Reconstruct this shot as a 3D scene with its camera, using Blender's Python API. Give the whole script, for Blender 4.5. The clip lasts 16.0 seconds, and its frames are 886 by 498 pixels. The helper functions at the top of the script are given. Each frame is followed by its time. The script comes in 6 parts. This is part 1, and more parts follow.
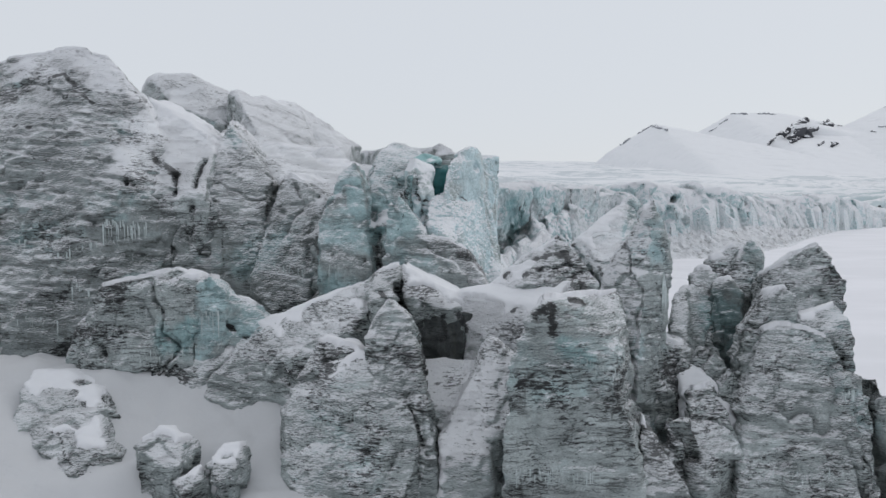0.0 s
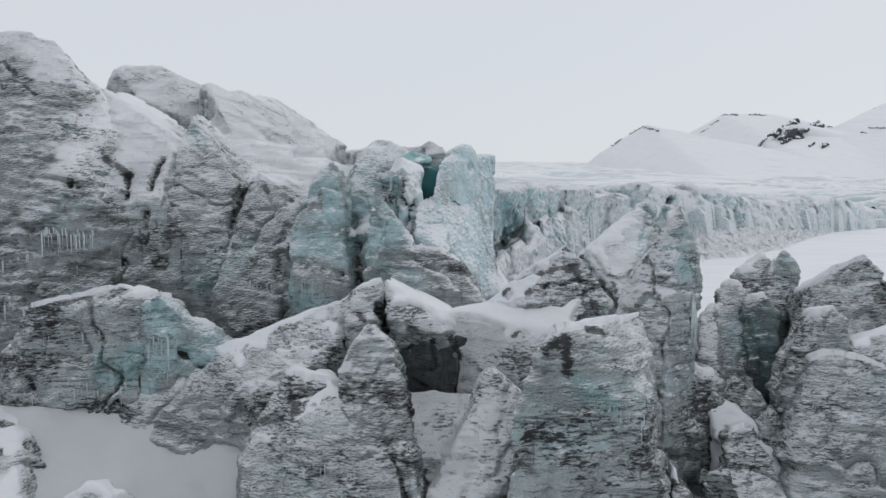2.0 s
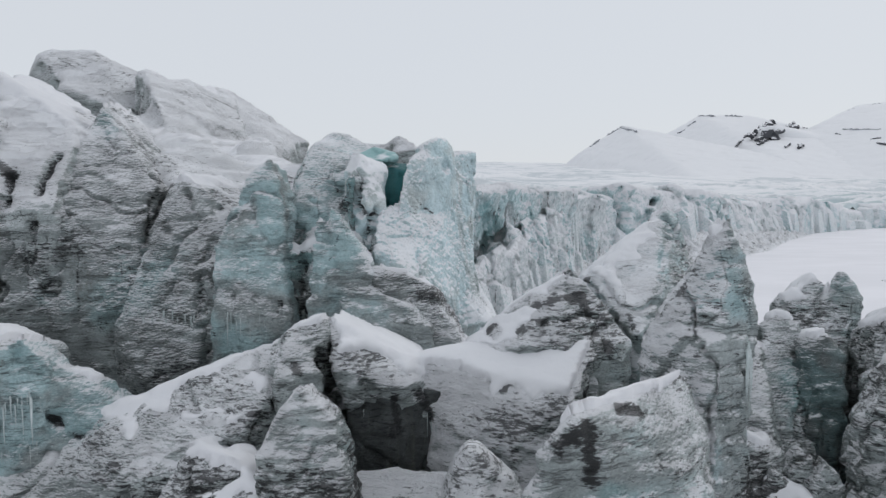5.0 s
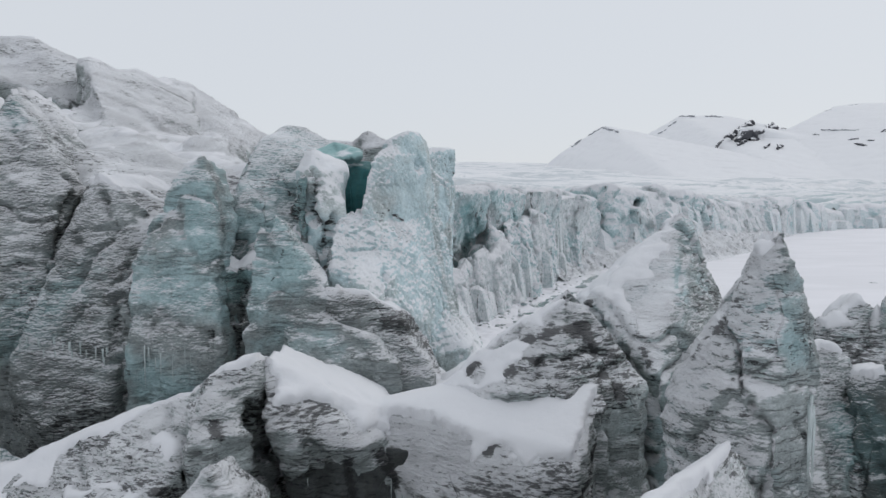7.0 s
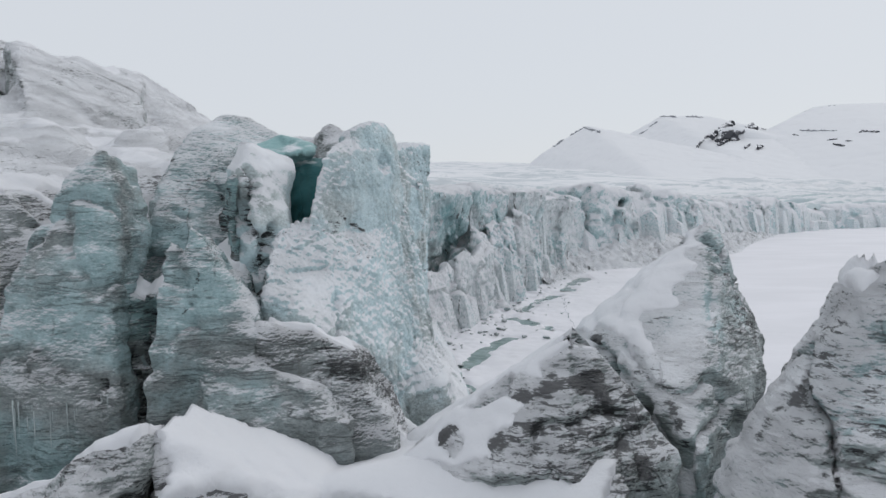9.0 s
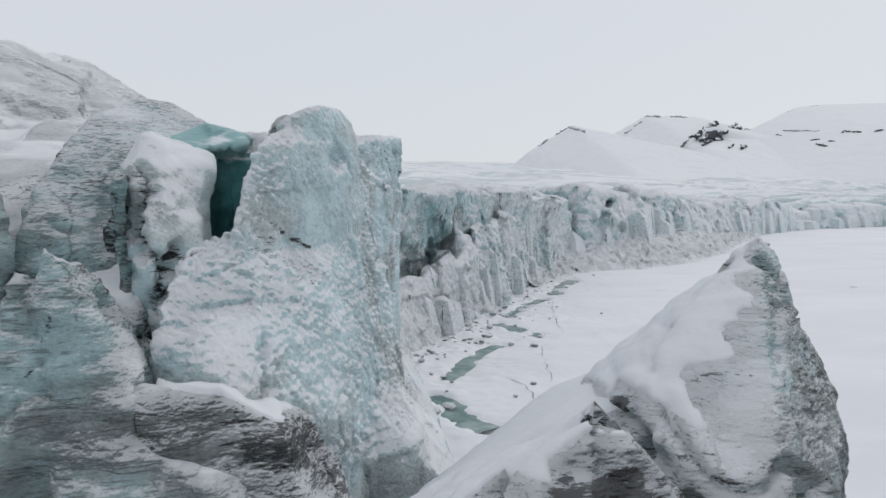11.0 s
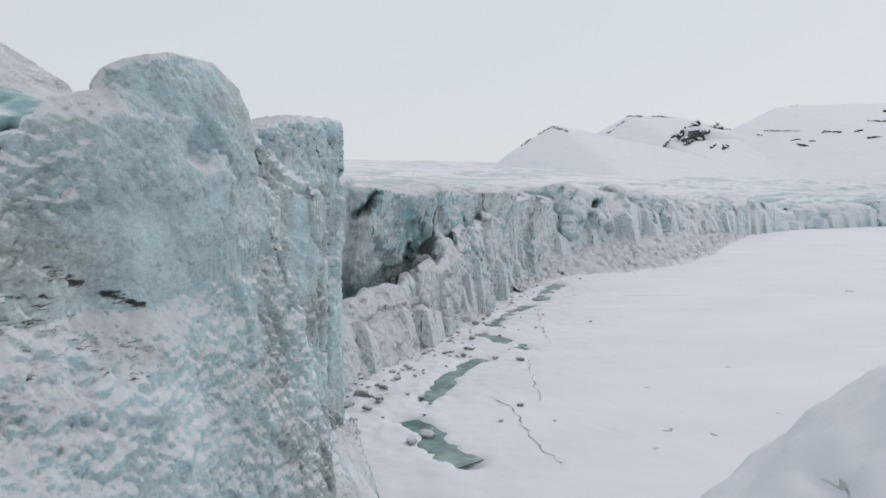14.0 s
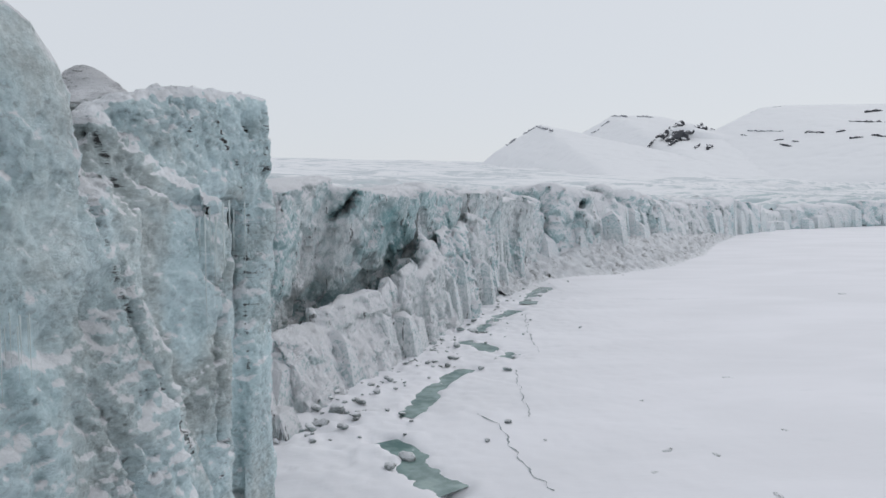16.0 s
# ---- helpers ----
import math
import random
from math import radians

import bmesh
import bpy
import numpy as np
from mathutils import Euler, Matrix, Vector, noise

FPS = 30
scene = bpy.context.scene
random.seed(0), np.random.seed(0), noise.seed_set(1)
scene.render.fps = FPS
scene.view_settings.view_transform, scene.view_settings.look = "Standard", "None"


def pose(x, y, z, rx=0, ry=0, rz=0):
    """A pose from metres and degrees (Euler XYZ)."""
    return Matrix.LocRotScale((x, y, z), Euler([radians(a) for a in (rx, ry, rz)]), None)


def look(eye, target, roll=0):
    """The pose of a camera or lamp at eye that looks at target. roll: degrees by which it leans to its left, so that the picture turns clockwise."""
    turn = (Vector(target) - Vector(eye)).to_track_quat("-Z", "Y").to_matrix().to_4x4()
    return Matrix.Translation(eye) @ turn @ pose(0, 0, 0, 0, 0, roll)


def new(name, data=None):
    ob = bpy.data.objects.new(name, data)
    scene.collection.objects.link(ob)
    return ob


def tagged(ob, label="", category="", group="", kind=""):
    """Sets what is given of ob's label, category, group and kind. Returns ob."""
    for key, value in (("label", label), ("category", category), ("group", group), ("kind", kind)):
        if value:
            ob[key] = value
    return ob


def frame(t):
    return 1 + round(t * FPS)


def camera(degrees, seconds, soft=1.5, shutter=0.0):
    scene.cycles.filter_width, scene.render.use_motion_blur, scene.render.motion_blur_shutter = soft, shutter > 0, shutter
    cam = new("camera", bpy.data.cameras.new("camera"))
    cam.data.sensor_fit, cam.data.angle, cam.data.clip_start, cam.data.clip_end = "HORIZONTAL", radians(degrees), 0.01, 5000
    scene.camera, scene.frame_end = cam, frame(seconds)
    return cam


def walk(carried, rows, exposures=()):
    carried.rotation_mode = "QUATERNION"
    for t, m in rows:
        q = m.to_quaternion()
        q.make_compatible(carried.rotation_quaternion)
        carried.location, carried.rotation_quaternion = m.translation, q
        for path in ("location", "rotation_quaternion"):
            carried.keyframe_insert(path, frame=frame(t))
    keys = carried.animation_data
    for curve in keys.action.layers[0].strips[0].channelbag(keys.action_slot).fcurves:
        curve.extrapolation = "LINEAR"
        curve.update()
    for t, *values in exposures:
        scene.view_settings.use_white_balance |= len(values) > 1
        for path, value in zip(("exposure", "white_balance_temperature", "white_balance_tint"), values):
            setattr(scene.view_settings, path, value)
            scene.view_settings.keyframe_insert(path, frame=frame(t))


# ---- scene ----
cam = camera(61.8, 16.0)
# seconds, x, y, z, heading, pitch, lean to the right
ROWS = [
    (0.0, 0.006, -0.009, 31.307, -0.002, -4.325, 0.089),
    (1.0, 0.027, 4.233, 31.430, -0.294, -4.295, 0.080),
    (2.0, 0.142, 8.459, 31.551, -0.662, -4.273, 0.070),
    (3.0, 0.344, 12.669, 31.671, -1.124, -4.258, 0.061),
    (4.0, 0.627, 16.864, 31.790, -1.678, -4.250, 0.051),
    (5.0, 0.985, 21.043, 31.907, -2.309, -4.247, 0.040),
    (6.0, 1.412, 25.207, 32.022, -2.995, -4.249, 0.030),
    (7.0, 1.902, 29.355, 32.137, -3.704, -4.256, 0.019),
    (8.0, 2.448, 33.488, 32.249, -4.406, -4.266, 0.007),
    (9.0, 3.045, 37.605, 32.361, -5.072, -4.278, -0.005),
    (10.0, 3.686, 41.707, 32.471, -5.681, -4.293, -0.017),
    (11.0, 4.366, 45.793, 32.580, -6.219, -4.308, -0.029),
    (12.0, 5.078, 49.864, 32.687, -6.690, -4.325, -0.042),
    (13.0, 5.816, 53.919, 32.793, -7.115, -4.340, -0.055),
    (14.0, 6.574, 57.958, 32.897, -7.538, -4.355, -0.069),
    (15.0, 7.346, 61.982, 33.000, -8.028, -4.368, -0.083),
    (16.0, 8.126, 65.991, 33.102, -8.686, -4.379, -0.097),
]
walk(cam, [(t, pose(x, y, z, 90 + pitch, 0, yaw) @ pose(0, 0, 0, 0, 0, -lean)) for t, x, y, z, yaw, pitch, lean in ROWS])

# ---- light: thin overcast, the whole sky glows evenly ----
world = bpy.data.worlds.new("overcast_sky")
scene.world = world
world.use_nodes = True
wn, wl = world.node_tree.nodes, world.node_tree.links
sky = wn.new("ShaderNodeTexSky")
sky.sky_type, sky.sun_disc = "NISHITA", False
sky.sun_elevation, sky.sun_rotation = radians(38), radians(45)
cloud = wn.new("ShaderNodeMix")
cloud.data_type = "RGBA"
cloud.inputs["Factor"].default_value = 0.94
wl.new(sky.outputs[0], cloud.inputs[6])
cloud.inputs[7].default_value = (6.75, 7.1, 7.6, 1)
wl.new(cloud.outputs[2], wn["Background"].inputs["Color"])
wn["Background"].inputs["Strength"].default_value = 0.1
sun_data = bpy.data.lights.new("sun", "SUN")
sun_data.energy, sun_data.angle, sun_data.color = 0.55, radians(35), (1, 0.97, 0.94)
sun = new("sun", sun_data)
sun.matrix_world = look((150, 190, 150), (0, 60, 20))


# ---- materials ----
class Nodes:
    """Short hand for a node material."""

    def __init__(self, name):
        self.mat = bpy.data.materials.new(name)
        self.mat.use_nodes = True
        self.tree = self.mat.node_tree
        self.out = self.tree.nodes["Principled BSDF"]
        self.place = self.add("ShaderNodeNewGeometry")

    def add(self, kind, **values):
        node = self.tree.nodes.new(kind)
        for key, value in values.items():
            setattr(node, key, value)
        return node

    def put(self, socket, value):
        if isinstance(value, bpy.types.NodeSocket):
            self.tree.links.new(value, socket)
        elif isinstance(value, tuple) and len(value) == 3 and len(socket.default_value) == 4:
            socket.default_value = (*value, 1)
        else:
            socket.default_value = value

    def cups(self, scale, shift=(0, 0, 0)):
        m = self.add("ShaderNodeMapping")
        self.put(m.inputs["Vector"], self.place.outputs["Position"])
        m.inputs["Scale"].default_value = scale
        m.inputs["Location"].default_value = shift
        v = self.add("ShaderNodeTexVoronoi", feature="SMOOTH_F1")
        self.put(v.inputs["Vector"], m.outputs[0])
        v.inputs["Scale"].default_value = 1.0
        return v.outputs["Distance"]

    def marks(self):
        """What marks() left on the ice: sediment together with painted shade, lying snow, clear ice."""
        a = self.add("ShaderNodeAttribute", attribute_name="marks")
        n = self.add("ShaderNodeSeparateColor")
        self.put(n.inputs[0], a.outputs["Color"])
        return n.outputs

    def noise(self, scale=(1, 1, 1), detail=4.0, rough=0.55, warp=0.0, shift=(0, 0, 0), turn=(0, 0, 0)):
        m = self.add("ShaderNodeMapping")
        m.inputs["Rotation"].default_value = turn
        self.put(m.inputs["Vector"], self.place.outputs["Position"])
        m.inputs["Scale"].default_value = scale
        m.inputs["Location"].default_value = shift
        n = self.add("ShaderNodeTexNoise")
        self.put(n.inputs["Vector"], m.outputs[0])
        n.inputs["Scale"].default_value = 1.0
        n.inputs["Detail"].default_value = detail
        n.inputs["Roughness"].default_value = rough
        n.inputs["Distortion"].default_value = warp
        return n.outputs["Fac"]

    def math(self, op, a, b=0.0, c=0.0, clamp=False):
        n = self.add("ShaderNodeMath", operation=op, use_clamp=clamp)
        for socket, value in zip(n.inputs, (a, b, c)):
            self.put(socket, value)
        return n.outputs[0]

    def ramp(self, value, low, high, to_low=0.0, to_high=1.0):
        n = self.add("ShaderNodeMapRange", interpolation_type="SMOOTHSTEP")
        for socket, v in zip(n.inputs, (value, low, high, to_low, to_high)):
            self.put(socket, v)
        return n.outputs[0]

    def mix(self, factor, a, b):
        n = self.add("ShaderNodeMix", data_type="RGBA")
        self.put(n.inputs[0], factor)
        self.put(n.inputs[6], a)
        self.put(n.inputs[7], b)
        return n.outputs[2]

    def up(self):
        n = self.add("ShaderNodeSeparateXYZ")
        self.put(n.inputs[0], self.place.outputs["Normal"])
        return n.outputs[2]

    def lee(self, wind):
        """How well wind-blown snow lies: flat tops and the sides away from the wind."""
        n = self.add("ShaderNodeVectorMath", operation="DOT_PRODUCT")
        self.put(n.inputs[0], self.place.outputs["Normal"])
        n.inputs[1].default_value = wind
        return n.outputs["Value"]

    def height(self):
        n = self.add("ShaderNodeSeparateXYZ")
        self.put(n.inputs[0], self.place.outputs["Position"])
        return n.outputs[2]

    def bump(self, height, strength, distance):
        n = self.add("ShaderNodeBump")
        n.inputs["Strength"].default_value = strength
        n.inputs["Distance"].default_value = distance
        self.put(n.inputs["Height"], height)
        self.put(self.out.inputs["Normal"], n.outputs[0])

    def finish(self, colour, rough):
        self.put(self.out.inputs["Base Color"], colour)
        self.put(self.out.inputs["Roughness"], rough)
        return self.mat


SNOW = (0.84, 0.845, 0.87)


def ice_material(name, teal=0.25, dirt=0.3, snow=0.5, grey=0.42, streak=0.3, size=1.0, relief=1.0, pits=0.0, blotch=0.5, seams=0.6, ripple=(3.0, 3.0, 8.5), pale=0.0, shade=0.6, deep=1.0, dust=2.4, wind=(-0.15, 0.15, 1.0), bands=0.7, tilt=0.12, hue=None, lie=0.75):
    """Weathered glacier ice: grey-green body, thin tilted beds, ledges that hold snow dust, teal clear ice, grit,
    sediment seams and pits, with shade painted under ledges and into cracks.
    """
    n = Nodes(name)
    s = 1.0 / size
    silt_dark, drift, glassy = n.marks()[0:3]
    turn = (0.05, tilt, 0)
    step = 0.4 / ripple[2] * size
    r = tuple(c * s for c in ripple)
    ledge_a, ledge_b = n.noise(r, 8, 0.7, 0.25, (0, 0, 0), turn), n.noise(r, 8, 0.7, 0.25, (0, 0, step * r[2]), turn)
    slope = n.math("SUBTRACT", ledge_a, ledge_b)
    height = ledge_a
    if pits:
        cup_a, cup_b = n.cups((3.6, 3.6, 4.0)), n.cups((3.6, 3.6, 4.0), (0, 0, 0.08 * 4.0))
        slope = n.math("ADD", slope, n.math("MULTIPLY", n.math("SUBTRACT", cup_b, cup_a), 0.7 * pits))
        height = n.math("ADD", n.math("MULTIPLY", height, 1 / (1 + 0.6 * pits)), n.math("MULTIPLY", cup_a, -0.7 * pits))
    calm = n.ramp(n.noise((0.3 * s, 0.3 * s, 0.4 * s), 4, 0.6, 0.5, (3, 5, 7)), 0.38, 0.62, 0.4, 1.15)
    slope, height = n.math("MULTIPLY", slope, calm), n.math("MULTIPLY", height, calm)
    broad = n.noise((0.12 * s, 0.12 * s, 0.15 * s), 4, 0.55, 0.6)
    patch = n.noise((0.5 * s, 0.5 * s, 0.7 * s), 6, 0.62, 0.3)
    fine = n.noise((7.0 * s, 7.0 * s, 12.0 * s), 6, 0.7)
    speck = n.math("ADD", n.math("MULTIPLY", patch, 0.45), n.math("MULTIPLY", fine, 0.55))
    body = n.mix(n.ramp(speck, 0.36, 0.64), (grey * 0.66, grey * 0.75, grey * 0.745), (grey * 1.16, grey * 1.28, grey * 1.28))
    clear = n.ramp(n.math("ADD", broad, n.math("MULTIPLY", n.math("SUBTRACT", patch, 0.5), 0.6)), 0.66 - 0.34 * teal, 0.9 - 0.34 * teal, 0.0, min(0.9, 0.4 + 0.6 * teal))
    clear = n.math("MAXIMUM", clear, n.ramp(n.math("ADD", glassy, n.math("MULTIPLY", n.math("SUBTRACT", patch, 0.5), 0.8)), 0.15, 0.75, 0.0, 0.92))
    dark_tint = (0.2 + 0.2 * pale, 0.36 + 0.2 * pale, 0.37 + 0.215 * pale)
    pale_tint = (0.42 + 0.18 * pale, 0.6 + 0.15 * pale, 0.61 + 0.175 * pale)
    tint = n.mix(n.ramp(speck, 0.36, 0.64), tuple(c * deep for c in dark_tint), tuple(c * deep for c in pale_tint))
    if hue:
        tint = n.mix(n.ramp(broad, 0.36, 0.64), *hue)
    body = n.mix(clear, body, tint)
    # ledge undersides coloured darker, standing in for shade the bumps do not cast
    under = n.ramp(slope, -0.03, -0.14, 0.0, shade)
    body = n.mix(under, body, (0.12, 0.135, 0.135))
    runs = n.noise((1.9 * s, 1.9 * s, 0.16 * s), 5, 0.62, 0.3)
    body = n.mix(n.math("MULTIPLY", n.ramp(runs, 0.55, 0.72), streak), body, (0.14, 0.14, 0.125))
    where = n.noise((0.2 * s, 0.2 * s, 0.26 * s), 4, 0.6)
    if bands:
        bed = n.noise((0.3 * s, 0.3 * s, 2.6 * s), 6, 0.6, 0.5, (9, 4, 2), turn)
        line = n.ramp(n.math("ABSOLUTE", n.math("SUBTRACT", bed, 0.5)), 0.006, 0.03, 1.0, 0.0)
        thin = n.noise((0.45 * s, 0.45 * s, 1.2 * s), 5, 0.65, 0.2, (2, 8, 5), turn)
        line = n.math("MULTIPLY", line, n.ramp(thin, 0.42, 0.54))
        body = n.mix(n.math("MULTIPLY", line, bands), body, (0.075, 0.08, 0.08))
        height = n.math("SUBTRACT", height, n.math("MULTIPLY", line, 0.16))
    grit = n.noise((1.7 * s, 1.7 * s, 8.0 * s), 8, 0.78, 0.2, (0, 0, 0), turn)
    edge = n.math("SUBTRACT", n.math("ADD", n.math("MULTIPLY", where, 0.6), n.math("MULTIPLY", grit, 0.85)), 0.9 - 0.17 * dirt)
    spread = n.math("SUBTRACT", n.math("ADD", silt_dark, n.math("MULTIPLY", n.math("SUBTRACT", grit, 0.5), 1.1)), 0.62)
    edge = n.math("MAXIMUM", edge, n.math("MULTIPLY", spread, 0.5))
    black = n.ramp(edge, 0.0, 0.05)
    body = n.mix(black, body, (0.028, 0.03, 0.031))
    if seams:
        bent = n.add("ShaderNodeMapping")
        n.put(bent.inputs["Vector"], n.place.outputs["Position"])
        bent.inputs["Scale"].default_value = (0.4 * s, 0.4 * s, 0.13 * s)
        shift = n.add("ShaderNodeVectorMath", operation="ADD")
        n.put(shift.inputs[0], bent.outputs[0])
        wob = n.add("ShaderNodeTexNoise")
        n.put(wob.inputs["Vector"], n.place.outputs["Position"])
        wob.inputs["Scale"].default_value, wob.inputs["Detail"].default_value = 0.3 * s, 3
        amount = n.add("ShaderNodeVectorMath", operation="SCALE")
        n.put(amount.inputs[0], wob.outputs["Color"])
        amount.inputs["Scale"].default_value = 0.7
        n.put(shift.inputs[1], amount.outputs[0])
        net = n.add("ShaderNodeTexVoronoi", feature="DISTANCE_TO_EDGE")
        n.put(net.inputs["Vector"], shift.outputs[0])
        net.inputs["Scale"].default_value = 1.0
        # crack lines go near-black: the shade down a crack, put into the colour
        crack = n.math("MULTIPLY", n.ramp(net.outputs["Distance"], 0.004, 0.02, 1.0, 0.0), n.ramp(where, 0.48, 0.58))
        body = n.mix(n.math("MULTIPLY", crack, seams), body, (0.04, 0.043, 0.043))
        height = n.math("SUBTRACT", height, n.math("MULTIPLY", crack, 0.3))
    catch = n.math("ADD", n.math("MULTIPLY", n.lee(wind), lie), n.math("ADD", n.math("MULTIPLY", slope, dust), n.math("MULTIPLY", n.math("SUBTRACT", patch, 0.5), blotch)))
    catch = n.math("ADD", catch, n.math("MULTIPLY", drift, 0.75))
    white = n.math("MULTIPLY", n.ramp(catch, 0.6 - 0.9 * snow, 0.92 - 0.9 * snow), n.ramp(edge, 0.0, 0.05, 0.9, 0.15))
    colour = n.mix(white, body, SNOW)
    rise = n.math("ADD", height, n.math("ADD", n.math("MULTIPLY", fine, 0.26), n.math("MULTIPLY", runs, 0.15)))
    rise = n.math("MULTIPLY", rise, n.ramp(drift, 0.2, 0.8, 1.0, 0.35))
    n.bump(rise, 1.0, 0.3 * size * relief)
    return n.finish(colour, n.ramp(white, 0, 1, 0.5, 0.92))


def snow_material(name, tone=SNOW, ripple=0.35):
    n = Nodes(name)
    soft = n.noise((0.06, 0.06, 0.06), 4, 0.55)
    fine = n.noise((1.4, 1.4, 1.4), 6, 0.6)
    dust = n.noise((0.5, 0.5, 0.5), 8, 0.7)
    colour = n.mix(n.ramp(soft, 0.3, 0.7), tuple(c * 0.93 for c in tone), tone)
    colour = n.mix(n.math("MULTIPLY", n.ramp(dust, 0.66, 0.8), 0.35), colour, (0.45, 0.46, 0.47))
    n.bump(n.math("ADD", n.math("ADD", soft, dust), n.math("MULTIPLY", fine, 0.5)), ripple, 0.3)
    return n.finish(colour, 0.9)


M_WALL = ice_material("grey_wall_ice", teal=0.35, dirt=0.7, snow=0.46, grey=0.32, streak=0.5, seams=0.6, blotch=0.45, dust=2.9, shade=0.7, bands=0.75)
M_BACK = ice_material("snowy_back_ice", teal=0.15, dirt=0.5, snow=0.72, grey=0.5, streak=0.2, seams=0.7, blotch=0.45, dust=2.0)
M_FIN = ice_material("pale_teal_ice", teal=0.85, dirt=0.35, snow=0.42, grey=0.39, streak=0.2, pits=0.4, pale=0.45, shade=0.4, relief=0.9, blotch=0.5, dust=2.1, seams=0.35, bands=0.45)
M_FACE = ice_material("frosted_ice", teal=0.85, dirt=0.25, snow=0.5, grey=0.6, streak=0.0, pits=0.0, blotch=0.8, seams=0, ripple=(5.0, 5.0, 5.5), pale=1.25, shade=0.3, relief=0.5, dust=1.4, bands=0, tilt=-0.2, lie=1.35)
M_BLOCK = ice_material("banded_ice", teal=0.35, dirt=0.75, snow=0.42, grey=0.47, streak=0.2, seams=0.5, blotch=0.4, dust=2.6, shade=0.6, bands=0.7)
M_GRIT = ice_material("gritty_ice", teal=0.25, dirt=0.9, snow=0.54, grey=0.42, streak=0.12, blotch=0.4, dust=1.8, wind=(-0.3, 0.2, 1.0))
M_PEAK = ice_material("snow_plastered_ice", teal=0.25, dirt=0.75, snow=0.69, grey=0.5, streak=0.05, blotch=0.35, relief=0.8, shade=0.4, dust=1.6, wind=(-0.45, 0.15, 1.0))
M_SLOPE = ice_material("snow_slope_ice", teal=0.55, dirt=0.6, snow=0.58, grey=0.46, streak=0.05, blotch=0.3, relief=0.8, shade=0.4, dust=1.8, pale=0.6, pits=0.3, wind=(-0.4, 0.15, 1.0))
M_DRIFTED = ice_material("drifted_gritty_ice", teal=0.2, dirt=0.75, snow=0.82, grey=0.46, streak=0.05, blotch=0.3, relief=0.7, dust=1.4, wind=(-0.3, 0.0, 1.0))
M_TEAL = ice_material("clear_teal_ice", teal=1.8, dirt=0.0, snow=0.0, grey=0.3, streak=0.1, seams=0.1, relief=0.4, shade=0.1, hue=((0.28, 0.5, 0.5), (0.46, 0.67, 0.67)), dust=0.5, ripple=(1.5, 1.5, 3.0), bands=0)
# teal ice with the hollow's own shade put into its colour
M_HOLLOW = ice_material("shade_teal_ice", teal=2.4, dirt=0.0, snow=-0.2, grey=0.1, streak=0.1, seams=0.1, relief=0.5, shade=0.1, hue=((0.008, 0.09, 0.1), (0.05, 0.25, 0.26)), dust=0.5, ripple=(1.5, 1.5, 3.0), bands=0)
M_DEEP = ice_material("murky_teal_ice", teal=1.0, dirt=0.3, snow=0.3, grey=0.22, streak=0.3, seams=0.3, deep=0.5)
# near-black so that hollows and crevices look shaded; the darkness is all colour
M_DARK = ice_material("hollow_shade_ice", teal=0.2, dirt=0.8, snow=0.1, grey=0.1, streak=0.7, seams=0.4, deep=0.3, dust=1.0)
M_SNOW = snow_material("wind_packed_snow", (0.78, 0.785, 0.81))
# toned below M_SNOW; the cliff's shade on the terrace is in this grey
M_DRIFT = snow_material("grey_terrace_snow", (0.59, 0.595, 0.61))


# ---- building ice ----
def lattice(i, seed):
    """A pseudo-random unit-ish number for whole-numbered lattice points."""
    h = (i[..., 0] * 374761393 + i[..., 1] * 668265263 + i[..., 2] * 1442695041 + seed * 974711) & 0x7FFFFFFF
    h = ((h ^ (h >> 13)) * 1274126177) & 0x7FFFFFFF
    return ((h ^ (h >> 16)) & 0xFFFF) / 32767.5 - 1.0


def waves(p, seed=0):
    """Smooth value noise from -1 to 1 at the points p."""
    cell = np.floor(p).astype(np.int64)
    f = p - cell
    f = f * f * f * (f * (f * 6 - 15) + 10)
    total = np.zeros(len(p))
    for dx in (0, 1):
        for dy in (0, 1):
            for dz in (0, 1):
                w = (f[:, 0] if dx else 1 - f[:, 0]) * (f[:, 1] if dy else 1 - f[:, 1]) * (f[:, 2] if dz else 1 - f[:, 2])
                total += w * lattice(cell + np.array((dx, dy, dz)), seed)
    return total


def fbm(p, octaves, seed=0, gain=0.5):
    total, a = np.zeros(len(p)), 1.0
    for k in range(octaves):
        total += a * waves(p * 2.03**k + 17.3 * k, seed + k)
        a *= gain
    return total


def grid_mesh(name, verts, faces, material, smooth=True):
    me = bpy.data.meshes.new(name)
    me.from_pydata(np.asarray(verts).tolist(), [], np.asarray(faces).tolist())
    me.materials.append(material)
    if smooth:
        me.polygons.foreach_set("use_smooth", np.ones(len(me.polygons), bool))
    me.update()
    return me


def hull(top, base=0.0, spread=1.15, back=None):
    """The corners of one convex lump: its top corners, the same set back, and its foot, wider by spread."""
    pts = [Vector(p) for p in top]
    if back:
        pts += [p + Vector(back) for p in pts]
    if base is not None:
        mid = sum(pts, Vector()) / len(pts)
        pts += [Vector((mid.x + (p.x - mid.x) * spread, mid.y + (p.y - mid.y) * spread, base)) for p in pts]
    return pts


